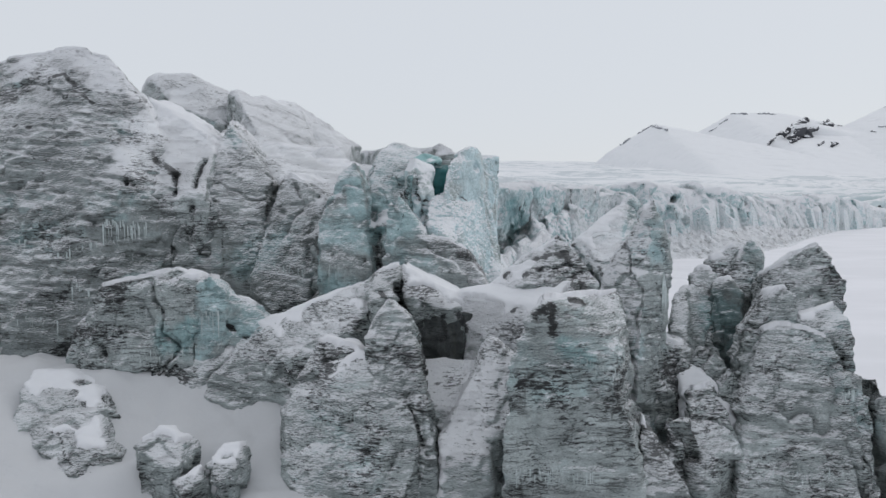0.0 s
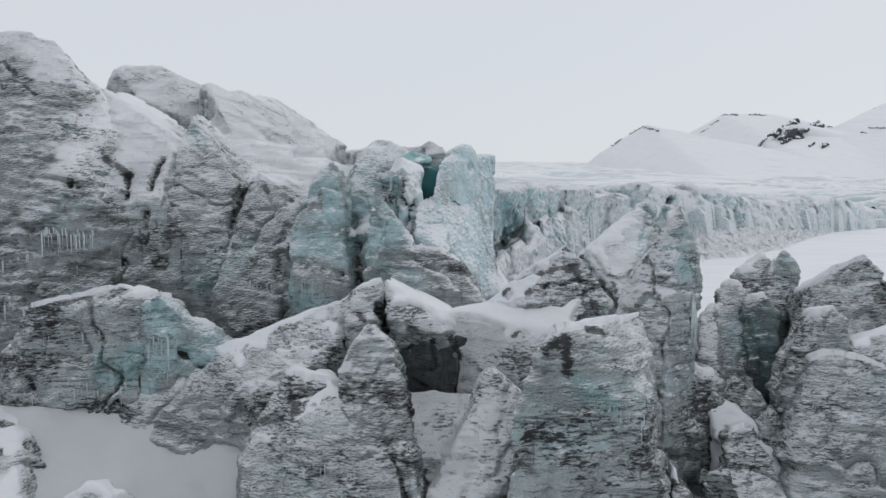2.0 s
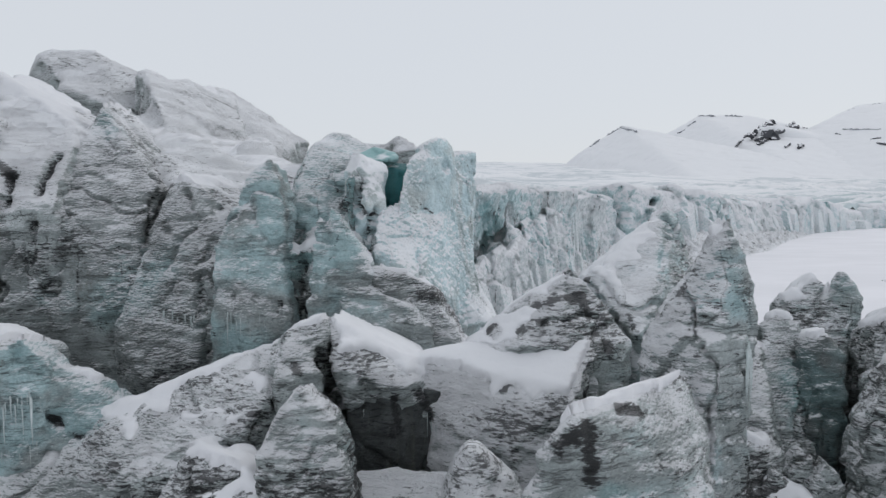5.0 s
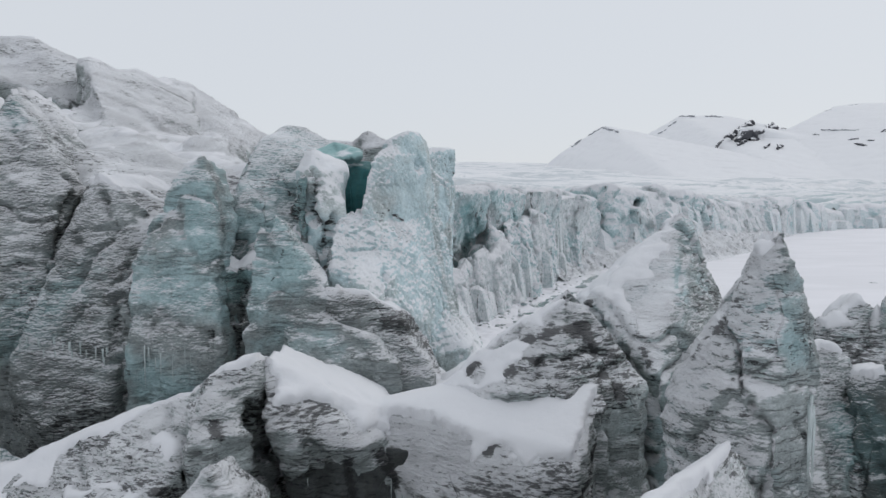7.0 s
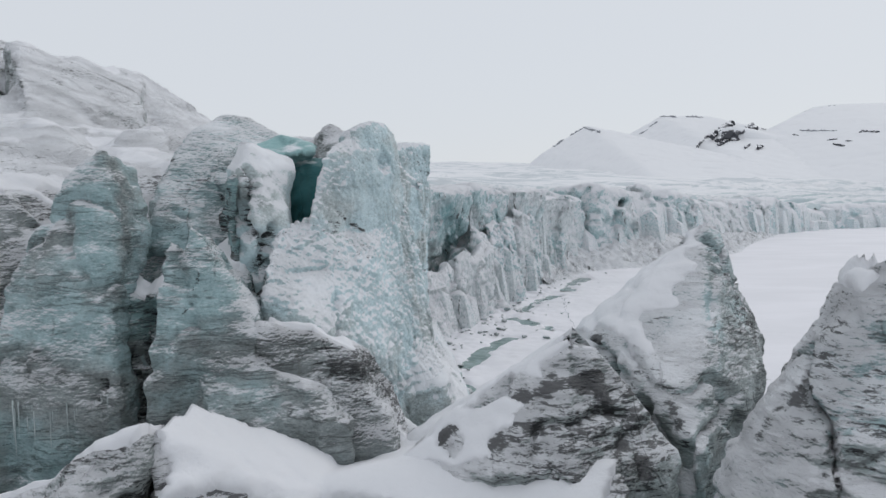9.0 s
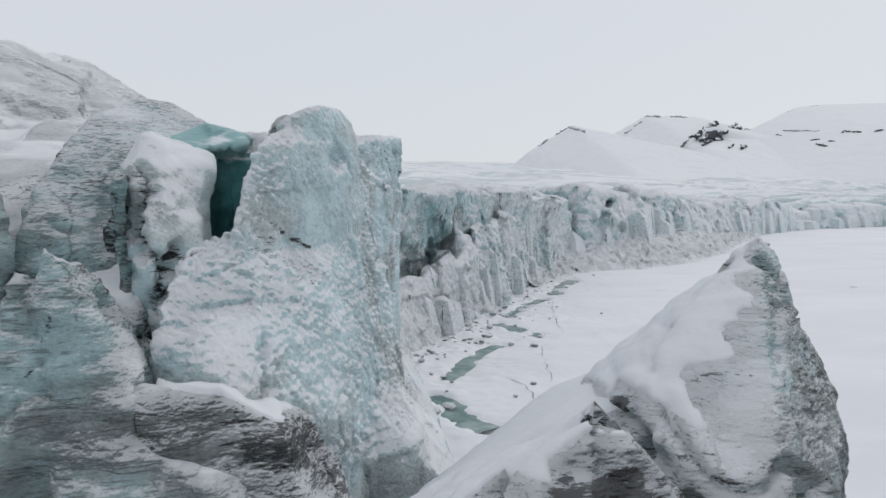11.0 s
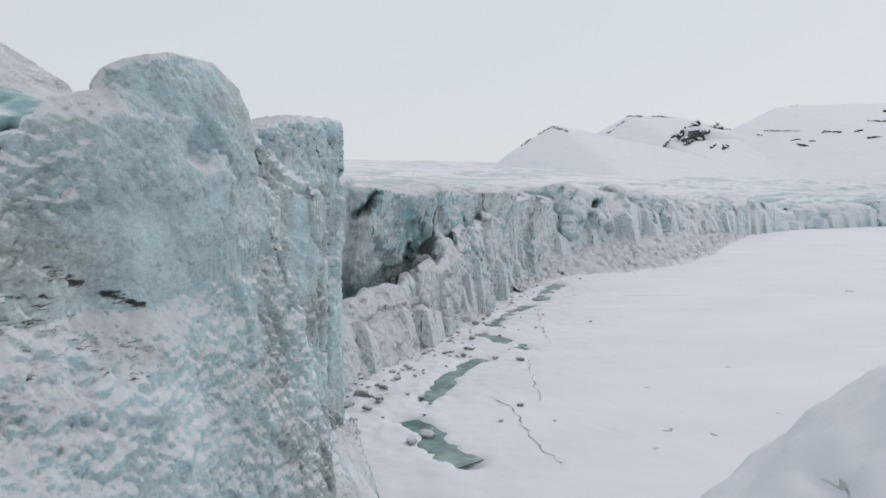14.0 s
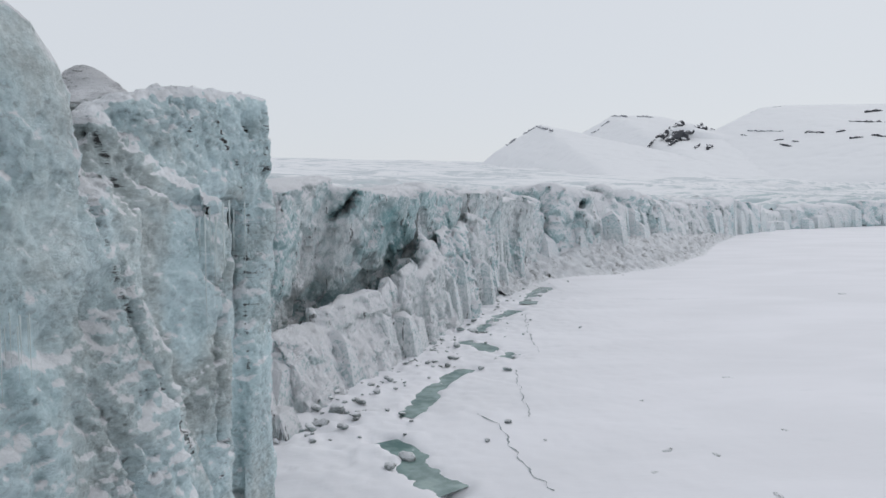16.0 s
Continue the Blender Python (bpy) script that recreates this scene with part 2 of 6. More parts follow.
def fuse(hulls, voxel):
    """The lumps melted into one even mesh: verts, faces."""
    bm = bmesh.new()
    for pts in hulls:
        vs = [bm.verts.new(p) for p in pts]
        bmesh.ops.convex_hull(bm, input=vs)
        loose = [v for v in vs if v.is_valid and not v.link_faces]
        bmesh.ops.delete(bm, geom=loose, context="VERTS")
    me = bpy.data.meshes.new("lump")
    bm.to_mesh(me)
    bm.free()
    ob = new("lump", me)
    mod = ob.modifiers.new("remesh", "REMESH")
    mod.mode, mod.voxel_size = "VOXEL", voxel
    done = bpy.data.meshes.new_from_object(ob.evaluated_get(bpy.context.evaluated_depsgraph_get()))
    v = np.empty(len(done.vertices) * 3)
    done.vertices.foreach_get("co", v)
    quads = np.empty(len(done.loops), np.int32)
    done.loops.foreach_get("vertex_index", quads)
    bpy.data.objects.remove(ob)
    bpy.data.meshes.remove(me)
    bpy.data.meshes.remove(done)
    return v.reshape(-1, 3), quads.reshape(-1, 4)


def gather(q, rows, count):
    """The sum of rows (one for each face corner) at every vertex."""
    return np.stack([np.bincount(q.ravel(), rows[:, k], count) for k in range(rows.shape[1])], -1)


def normals(v, q):
    f = np.cross(v[q[:, 2]] - v[q[:, 0]], v[q[:, 3]] - v[q[:, 1]])
    n = gather(q, np.repeat(f, 4, 0), len(v))
    return n / np.maximum(np.linalg.norm(n, axis=1), 1e-9)[:, None]


def relax(v, q, times):
    share = 0.5 / np.maximum(np.bincount(q.ravel(), minlength=len(v)), 1)[:, None]
    for _ in range(times):
        c = v[q]
        s = gather(q, (np.roll(c, 1, 1) + np.roll(c, -1, 1)).reshape(-1, 3), len(v))
        v = v + 0.6 * (s * share - v)
    return v


def cells(p, seed):
    """Broken stone-like cells: how near the seam, a random number and a random slope for each point's cell."""
    home = np.floor(p).astype(np.int64)
    f1, f2 = np.full(len(p), 9.0), np.full(len(p), 9.0)
    pick, lean = np.zeros(len(p)), np.zeros(len(p))
    for dx in (-1, 0, 1):
        for dy in (-1, 0, 1):
            for dz in (-1, 0, 1):
                c = home + np.array((dx, dy, dz))
                a, b, e = lattice(c, seed), lattice(c, seed + 1), lattice(c, seed + 2)
                off = p - c - 0.5 - 0.42 * np.stack((a, b, e), -1)
                d = (off**2).sum(1)
                near = d < f1
                f2 = np.where(near, f1, np.minimum(f2, d))
                pick = np.where(near, b, pick)
                lean = np.where(near, off[:, 0] * e + off[:, 1] * a + off[:, 2] * (0.7 * b - 0.3), lean)
                f1 = np.where(near, d, f1)
    return np.sqrt(f2) - np.sqrt(f1), pick, lean


def carve(v, q, seed, rough=1.0, lumps=0.5, strata=0.09, flutes=0.12, cracks=0.5, scallop=0.08, dip=0.12, chunk=0.5, chunks=(0.33, 0.33, 0.22), grain=1.0):
    """Weather an ice body: lumps, broken facets with seams, strata, flutes, deep cracks and scallops."""
    n = normals(v, q)
    side = np.clip(1.2 - np.maximum(n[:, 2], 0) * 1.1, 0.12, 1.0)
    p = v / grain + seed * 13.7
    warp = np.stack((waves(p * 0.5, seed + 31), waves(p * 0.5, seed + 32), waves(p * 0.5, seed + 33)), -1)
    seam, pick, lean = cells((p + 0.5 * warp) * np.array(chunks), seed)
    seam2, pick2, lean2 = cells((p + 0.25 * warp) * np.array(chunks) * 2.7, seed + 40)
    broken = chunk * (0.55 * pick + 1.1 * lean) + 0.32 * chunk * (0.5 * pick2 + lean2)
    groove = np.clip(1 - seam / 0.05, 0, 1) * np.clip(0.4 + waves(p * 0.15, seed + 35), 0, 1) + 0.3 * np.clip(1 - seam2 / 0.06, 0, 1) * np.clip(waves(p * 0.3, seed + 36), 0, 1)
    bed = p * np.array((0.35, 0.35, 2.2))
    bed[:, 2] += dip * 2.2 * p[:, 0] + 0.6 * waves(p * 0.2, seed + 4)
    layer = fbm(bed, 3, seed + 5, 0.6)
    flute = fbm(p * np.array((0.85, 0.85, 0.09)), 3, seed + 8)
    gap = np.abs(waves(p * np.array((0.2, 0.2, 0.035)) + 0.25 * warp, seed + 11))
    gap = np.clip(1 - gap / 0.035, 0, 1) * np.clip(0.5 + 1.5 * waves(p * 0.11, seed + 37), 0, 1)
    fine = fbm(p * 2.1, 3, seed + 14)
    d = lumps * fbm(v / grain * 0.13 + seed * 7.1, 2, seed) + rough * side * (broken + strata * layer + flutes * flute - cracks * (0.3 * groove + 2.0 * gap) + scallop * fine)
    return v + n * d[:, None]


def snow_cap(v, q, deep, catch, seed):
    """Snow lying on the flatter tops of an ice body: verts, quads of a soft blanket that dives into the ice at its rim."""
    soft = relax(v, q, 2)
    n = normals(relax(v, q, 14), q)
    lie = n[:, 2] - 0.12 * n[:, 0] + 0.12 * n[:, 1] + 0.12 * fbm(soft * 0.8, 3, seed + 60)
    t = np.clip((lie - catch) / 0.22, -0.6, 1)
    thick = deep * (t * (1.25 + 0.5 * waves(soft * 0.3, seed + 61))) - 0.03
    out = soft + np.stack((0.3 * n[:, 0], 0.3 * n[:, 1], np.ones(len(v))), -1) * thick[:, None]
    out[:, 2] = np.maximum(out[:, 2], v[:, 2] + 0.6 * thick)
    keep = (thick[q] > -0.2 * deep).all(1)
    rim = np.intersect1d(q[keep], q[~keep])
    out[rim] = v[rim] - 0.3 * n[rim]
    q = q[keep]
    used = np.unique(q)
    to = np.zeros(len(v), np.int64)
    to[used] = np.arange(len(used))
    return out[used], to[q]


def islands(q, count):
    """A number for every vertex that tells which connected piece it belongs to."""
    mark = np.arange(count)
    while True:
        low = mark[q].min(1)
        after = mark.copy()
        for k in range(4):
            np.minimum.at(after, q[:, k], low)
        after = after[after]
        if (after == mark).all():
            return mark
        mark = after


BODY = {}
MARKS = []


def mark(kind, wide, amount, *line):
    """One feature of the ice along a line: a crack, a silt seam, a snow-filled gully, a dent, a cave or a zone of clear ice."""
    MARKS.append((kind, wide, amount, np.array(line, float)))


def off_line(v, line):
    best = np.full(len(v), 1e9)
    for a, b in zip(line, line[1:] if len(line) > 1 else line):
        ab = b - a
        f = np.clip((v - a) @ ab / max(ab @ ab, 1e-9), 0, 1)
        best = np.minimum(best, ((v - a - f[:, None] * ab) ** 2).sum(1))
    return np.sqrt(best)


def pebble(v, q, low, size, amount, calm, seed):
    """Split the faces that look out over the bay and raise small frozen bumps on them."""
    c, f = v[q].mean(1), np.cross(v[q[:, 2]] - v[q[:, 0]], v[q[:, 3]] - v[q[:, 1]])
    pick = (f[:, 1] < 0.25 * np.linalg.norm(f, axis=1)) & (c[:, 2] > low)
    own, rest = q[pick], q[~pick]
    ends = np.sort(np.stack((own, np.roll(own, -1, 1)), -1).reshape(-1, 2), 1)
    edges, at = np.unique(ends, axis=0, return_inverse=True)
    at = at.reshape(-1, 4) + len(v)
    heart = np.arange(len(own)) + len(v) + len(edges)
    fixed = np.zeros(len(v) + len(edges) + len(own), bool)
    fixed[np.unique(rest)] = True
    fixed[len(v) + np.flatnonzero(np.bincount(at.ravel() - len(v), minlength=len(edges)) < 2)] = True
    v = np.concatenate((v, v[edges].mean(1), v[own].mean(1)))
    parts = [np.stack((own[:, k], at[:, k], heart, at[:, k - 1]), -1) for k in range(4)]
    q = np.concatenate((rest, *parts))
    n = normals(v, q)
    p = v + 0.5 * size * np.stack((waves(v * 0.8 / size, seed), waves(v * 0.8 / size, seed + 1), waves(v * 0.8 / size, seed + 2)), -1)
    gap, high, _ = cells(p / (size * np.array((1.15, 1.15, 0.85))), seed)
    where = np.clip(0.75 + 0.6 * fbm(v * 0.35, 3, seed + 9), 0.2, 1.3)
    where *= np.clip((calm - v[:, 2]) / 2, 0.1, 1)
    rise = amount * where * (np.sqrt(np.clip(gap, 0, 1)) * 1.3 + 0.45 * high - 0.6) + 0.25 * amount * where * fbm(v * 2.2 / size, 2, seed + 5)
    return v + n * np.where(fixed, 0, rise)[:, None], q


def apply_marks(v, q, voxel, seed):
    """Work the marked features into an ice body: verts, and sediment with painted shade, snow and clear ice at each of
    them.
    """
    has = np.zeros((len(v), 4), np.float32)
    has[:, 3] = 1
    low, high = v.min(0), v.max(0)
    n = normals(relax(v, q, 3), q)
    push = np.zeros(len(v))
    for kind, wide, amount, line in MARKS:
        reach = 3.2 * wide + 0.8
        if (line.max(0) < low - reach).any() or (line.min(0) > high + reach).any():
            continue
        near = np.flatnonzero(((v > line.min(0) - reach) & (v < line.max(0) + reach)).all(1))
        if not len(near):
            continue
        p = v[near]
        ragged = 1 + 0.45 * fbm(p * (1.1 / max(0.4, wide)), 2, seed + 71)
        d = off_line(p, line) / (wide * ragged)
        if kind == "crack":
            w = max(wide, 0.9 * voxel) / wide
            push[near] -= amount * np.clip(1.15 - d / w, 0, 1)
            # blacken the groove: sediment and the crack's shade share this channel
            has[near, 0] = np.maximum(has[near, 0], (0.9 if wide > 0.9 else min(0.86 if wide < 0.45 else 0.74, 2 * amount)) * np.clip(1 - d / 3, 0, 1))
            if wide >= 0.9:
                has[near, 2] = np.maximum(has[near, 2], np.clip(1.9 - d, 0, 1))
        elif kind == "silt_dark":
            has[near, 0] = np.maximum(has[near, 0], amount * np.clip(1 - d / 3, 0, 1))
        elif kind == "snow":
            soft = np.exp(-0.8 * d * d)
            push[near] += amount * soft
            has[near, 1] = np.maximum(has[near, 1], 0.7 * soft)
        elif kind == "clear":
            has[near, 2] = np.maximum(has[near, 2], amount * np.exp(-0.7 * d * d))
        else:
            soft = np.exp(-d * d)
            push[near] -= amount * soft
            # dents and caves are darkened inside, shade laid on as colour
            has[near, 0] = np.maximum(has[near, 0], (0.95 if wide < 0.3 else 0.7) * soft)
    return v + n * push[:, None], has



def ice(name, label, material, hulls, voxel=0.3, round_off=1, seed=1, category="ice block", group="", kind="", snow=0.3, catch=0.76, dents=(), bumps=None, **wear):
    """One body of ice, carved, with its patches of lying snow."""
    v, q = fuse(hulls, voxel)
    v = relax(v, q, round_off)
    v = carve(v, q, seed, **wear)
    for x, y, z, wide, depth in dents:
        v = v - normals(v, q) * (depth * np.exp(-((v - np.array((x, y, z))) ** 2).sum(1) / wide**2))[:, None]
    if bumps:
        v, q = pebble(v, q, *bumps, seed)
    v, has = apply_marks(v, q, voxel, seed)
    me = grid_mesh(name, v, q, material)
    me.attributes.new("marks", "FLOAT_COLOR", "POINT").data.foreach_set("color", has.ravel())
    ob = new(name, me)
    BODY[label] = (ob, v)
    if snow:
        sv, sq = snow_cap(v, q, snow, catch, seed)
        mark = islands(sq, len(sv))[sq[:, 0]]
        for piece in np.unique(mark):
            own = sq[mark == piece]
            if len(own) * voxel * voxel < 2.0:
                continue
            used, local = np.unique(own, return_inverse=True)
            cap = new("snow_cap", grid_mesh("snow_cap", sv[used], local.reshape(own.shape), M_SNOW))
            cap.parent = ob
            cap["label"] = "smooth wind-packed snow cap"
    return tagged(ob, label, category, group, kind)


# ---- cracks, silt seams, snow gullies, hollows and clear ice ----
mark("crack", 0.5, 0.8, (-40.3, 70, 31.9), (-38, 71, 32.3), (-36.6, 70.4, 31.4), (-34.8, 69.3, 30.4), (-31.9, 67.8, 28.5))
mark("silt_dark", 0.35, 0.9, (-40.1, 77.6, 43.4), (-39.1, 77.6, 43.6), (-37.2, 76, 42.2))
mark("silt_dark", 0.25, 0.9, (-37.01, 75.65, 41.62), (-34.82, 74.86, 40.23))
mark("silt_dark", 0.3, 0.9, (-42.2, 73.7, 37.9), (-40.4, 73.2, 37.8))
mark("crack", 0.35, 0.8, (-29.7, 69.8, 32.8), (-29.7, 69.3, 30.7), (-29.5, 68.7, 29.2))
mark("silt_dark", 0.5, 0.9, (-28.1, 72.8, 34.6), (-26.8, 72.2, 33.9), (-25.6, 71.7, 33.2))
mark("crack", 0.3, 0.8, (-25.8, 71.8, 33.2), (-25.5, 70.4, 31.2))
mark("silt_dark", 0.3, 0.6, (-26.1, 69.6, 29.7), (-26, 68.9, 24.5))
mark("crack", 0.3, 0.8, (-23.5, 73.6, 34.7), (-23.8, 71.6, 32.5), (-23.9, 70.4, 29.6), (-24, 69.7, 25.1))
mark("crack", 0.4, 1.2, (-17.8, 78, 33.3), (-17, 74.1, 30.3), (-16.7, 71.2, 28.5))
mark("silt_dark", 0.2, 0.8, (-21.07, 70.54, 28.58), (-20.67, 69.45, 24.46))
mark("crack", 0.2, 0.5, (-7.41, 66.19, 27.26), (-7.05, 65.73, 25.48))
mark("snow", 1.6, 0.3, (-32, 80.6, 41.3), (-29.3, 76.1, 38.5), (-29.6, 73, 36.1), (-29.6, 70.4, 33.3))
mark("snow", 1.5, 0.3, (-31.3, 81.2, 41), (-27.4, 78.1, 38.5), (-23.8, 76.5, 36.7))
mark("snow", 1, 0.2, (-33.8, 78.1, 44), (-31, 76.8, 40.8))
mark("snow", 1.4, 0.3, (-22.3, 80.6, 38.4), (-20.4, 87.3, 36.6))
mark("snow", 0.7, 0.2, (-11.6, 70.7, 30), (-11.4, 76.4, 32.1))
mark("snow", 1, 0.2, (-15.9, 80.3, 34.2), (-16.8, 76.7, 32.5))
mark("snow", 1.5, 0.1, (-39.3, 79.3, 46), (-37.1, 78.9, 45.3), (-33.9, 76.6, 42.7))
mark("snow", 1.5, 0.1, (-45.4, 81.8, 45.8), (-41.1, 78.2, 44.1))
mark("clear", 0.8, 0.8, (-34.1, 110.6, 41.8))
mark("clear", 1, 0.8, (-22.3, 79, 38), (-21.5, 77.5, 36.7))
mark("clear", 2, 0.6, (-18, 69.2, 25.2), (-15.9, 69.1, 26.6))
mark("clear", 1.5, 0.6, (-16.3, 81.9, 35))
mark("crack", 0.3, 0.6, (-27.2, 57.1, 22.6), (-26.1, 56, 19.5), (-25, 54.1, 17.7))
mark("silt_dark", 0.15, 0.9, (-24.56, 56.55, 21.25), (-24.06, 54.51, 17.61))
mark("crack", 0.3, 0.5, (-25.8, 52.6, 17.5), (-24.8, 53.7, 17.6), (-22.7, 55.8, 17.5), (-20.1, 56.6, 18.1))
mark("clear", 1, 0.9, (-21.7, 57.2, 20.1), (-20.7, 57.5, 19.2), (-19.4, 56.5, 21.1))
mark("clear", 1, 0.9, (-18.3, 57.6, 24.1), (-17.7, 57.3, 23))
mark("clear", 1, 0.9, (-18.7, 56.8, 20.8), (-18.1, 56.6, 19.9))
mark("clear", 1, 0.9, (-16.1, 57.4, 20.9), (-14.9, 57.5, 20.3))
mark("crack", 0.3, 0.5, (-17.6, 57.4, 21.8), (-16.1, 57.5, 20.3), (-15.2, 57.3, 19.9))
mark("crack", 0.2, 0.3, (-16.95, 58.22, 23.42), (-16.62, 57.99, 21.99))
mark("crack", 0.15, 0.3, (-14.77, 55.16, 18.55), (-14.45, 54.08, 16.04))
mark("dent", 0.9, 1.2, (-16.5, 52.9, 15), (-14.8, 52.5, 14.5), (-12.5, 53, 15.3))
mark("crack", 0.35, 0.8, (-3.3, 51.5, 22.5), (-2.9, 51.1, 20.5), (-2.7, 50.2, 19.2), (-2.4, 49.5, 17.9))
mark("crack", 0.2, 0.4, (-2.63, 51.27, 22.32), (-2.89, 51.11, 20.54))
mark("crack", 0.25, 0.5, (-4.73, 50.32, 20.47), (-4.31, 49.73, 19.34), (-3.16, 49.19, 18.22))
mark("crack", 0.25, 0.5, (-2.15, 48.46, 17.18), (-1.75, 47.57, 15.99), (-0.91, 46.75, 13.85))
mark("crack", 0.3, 0.4, (-6.8, 55.1, 20.2), (-7.6, 54.3, 20.3), (-6.5, 51.7, 20))
mark("silt_dark", 0.12, 0.9, (-26.32, 48.53, 15.35), (-25.65, 48.4, 15.27), (-24.63, 47.07, 14.03), (-23.4, 46.49, 13.53))
mark("crack", 0.3, 0.5, (-4.1, 46, 13), (-2.6, 47, 14.7))
mark("silt_dark", 0.4, 0.9, (5.5, 43.2, 24.2), (6.4, 43.6, 24.6), (6.5, 43.3, 23.1))
mark("silt_dark", 0.3, 0.9, (4.3, 42.4, 20.1), (5.2, 42.6, 20.7))
mark("silt_dark", 0.3, 0.9, (7.8, 44.8, 24.8), (8.7, 45.5, 24.5))
mark("clear", 0.8, 0.7, (7.2, 43.2, 22.3), (8.7, 43.3, 21.6))
mark("crack", 0.5, 0.8, (12, 47.4, 20.1), (11.7, 46.8, 18.4), (14.8, 52, 15.3))
mark("crack", 0.5, 1, (17.2, 52.2, 16.3), (15.3, 47.1, 16.1), (16.8, 47.8, 13.4))
mark("crack", 0.5, 1, (26, 62.6, 21.5))
mark("clear", 1, 0.7, (76.5, 230.8, -0.1))
mark("clear", 1.2, 0.9, (22.1, 60, 22.5), (22.6, 58.8, 20.6))
mark("silt_dark", 0.4, 0.8, (17.8, 47.3, 13.8), (19.6, 48.7, 12.8))
mark("silt_dark", 0.2, 0.8, (24.79, 50.75, 20.05), (26.99, 50.54, 19.32))
mark("clear", 1.8, 0.8, (-6.5, 75.3, 34.4), (-4.7, 78.2, 35.8), (-2.3, 76.5, 35.1))
mark("clear", 1.5, 0.7, (-6.4, 72.3, 31.9), (-4.6, 74.1, 32.9))
mark("snow", 0.6, 0.15, (-1.9, 71.1, 33.5), (-0.8, 76.5, 32.4))
mark("crack", 0.35, 0.7, (-12.4, 69.5, 28.1), (-12.5, 68.5, 26), (-12.5, 67.5, 23.7))
mark("silt_dark", 0.25, 0.8, (-11.69, 68.36, 27.58), (-10.99, 65.39, 23.55))
mark("crack", 0.4, 1, (-17.6, 75.3, 32.9), (-16.6, 72, 29.6))
mark("crack", 0.4, 0.6, (-13, 72.8, 32), (-11.9, 71.7, 30.9))
mark("crack", 0.3, 0.5, (-7.3, 66.3, 26.9), (-6.8, 65, 24.7))
mark("crack", 0.4, 0.7, (-6, 67.4, 25.5), (-5.8, 66.1, 23.9))
mark("silt_dark", 0.15, 0.7, (-3.12, 66.13, 30.14), (-3.6, 65.21, 29.03))
mark("clear", 1, 0.9, (-8.1, 68.2, 32.5), (-7.7, 66.9, 29.8))
mark("clear", 1, 0.9, (-6.7, 70.5, 29.6), (-6, 67.4, 28))
mark("clear", 0.8, 0.9, (-5.3, 72, 30.2))
mark("clear", 0.7, 0.9, (-3, 69.2, 32.5), (-2.8, 69.7, 30.3))
mark("clear", 1, 0.8, (-1, 67.6, 29.1), (-0.7, 66.7, 28.3))
mark("silt_dark", 0.2, 0.8, (-3.16, 69.27, 32.51), (-3.34, 69.8, 30.92))
mark("snow", 1.2, 0.3, (5, 74, 22.5), (6.2, 75.3, 22.9))
mark("silt_dark", 0.3, 0.9, (60.2, 276.9, 0.8))
mark("silt_dark", 0.4, 0.9, (7.4, 60.6, 25.7), (8.7, 60.6, 26.2), (10.1, 60.8, 26.2), (10.5, 60.5, 25.4))
mark("silt_dark", 0.4, 0.9, (6.5, 59.7, 24.6), (8, 59.9, 25.1))
mark("silt_dark", 0.35, 0.9, (5.6, 61.1, 24.8), (4.6, 61.2, 24))
mark("silt_dark", 0.5, 0.9, (10.7, 60, 24.5), (11.3, 59.5, 23.6))
mark("silt_dark", 0.3, 0.8, (13.2, 62.2, 25.1), (13.5, 61.3, 23.9))
mark("silt_dark", 0.3, 0.7, (13.3, 55.1, 27.3), (12.7, 55.2, 26.2))
mark("silt_dark", 0.2, 0.8, (13.38, 53.67, 25.89), (15.43, 52.99, 24.77))
mark("silt_dark", 0.2, 0.8, (13.61, 53.17, 24.75), (15.98, 53.56, 23.74))
mark("silt_dark", 0.4, 0.7, (12.5, 53.6, 24.8), (13.1, 53.4, 24.3))
mark("silt_dark", 0.3, 0.9, (-4.8, 56.5, 23.7), (-4.4, 55.8, 23.4))
mark("crack", 0.6, 1, (-4.1, 57.8, 24), (-3.7, 57.8, 22.6), (-3.2, 58.6, 21.1))
mark("silt_dark", 0.3, 0.9, (0, 58, 21.7), (0.2, 58.2, 19.9))
mark("silt_dark", 0.3, 0.9, (1.2, 58.8, 21.7), (1.9, 59.1, 20.3))
mark("silt_dark", 0.3, 0.9, (6.2, 58, 22.8), (7, 58.5, 23.1))
mark("silt_dark", 0.4, 0.9, (8.6, 55.6, 20.7), (10, 58.3, 21.9))
mark("silt_dark", 0.3, 0.9, (5.4, 57.3, 22.1), (6.2, 57.7, 22.7))
mark("clear", 1, 0.8, (13.9, 54.4, 27.9), (15.5, 53.3, 27))
mark("clear", 1.2, 0.6, (14.7, 54.1, 29.4), (15.3, 53.3, 27.6))
mark("clear", 1.8, 0.8, (-6.2, 76, 34.9), (-5, 77.6, 35.7), (-3, 79.2, 35.7))
mark("clear", 1.5, 0.7, (-6.5, 73.4, 32.7), (-5.1, 74.6, 33.5))
mark("clear", 1, 0.7, (-6.4, 71.1, 29.5), (-3, 65.4, 29))
mark("clear", 1.5, 0.6, (0.9, 72.1, 33.5), (2.3, 73.6, 32.7), (3.3, 75.3, 30.3))
mark("clear", 1.2, 0.6, (4.5, 78.7, 32.8), (5.5, 79.7, 28.2))
mark("snow", 0.7, 0.15, (-2.2, 71.1, 34.1), (-1, 72.4, 33.5), (-1, 76.7, 33.8))
mark("silt_dark", 0.25, 0.8, (-4.38, 73.97, 32.23), (-4.05, 72.92, 31), (-2.95, 67.82, 29.75))
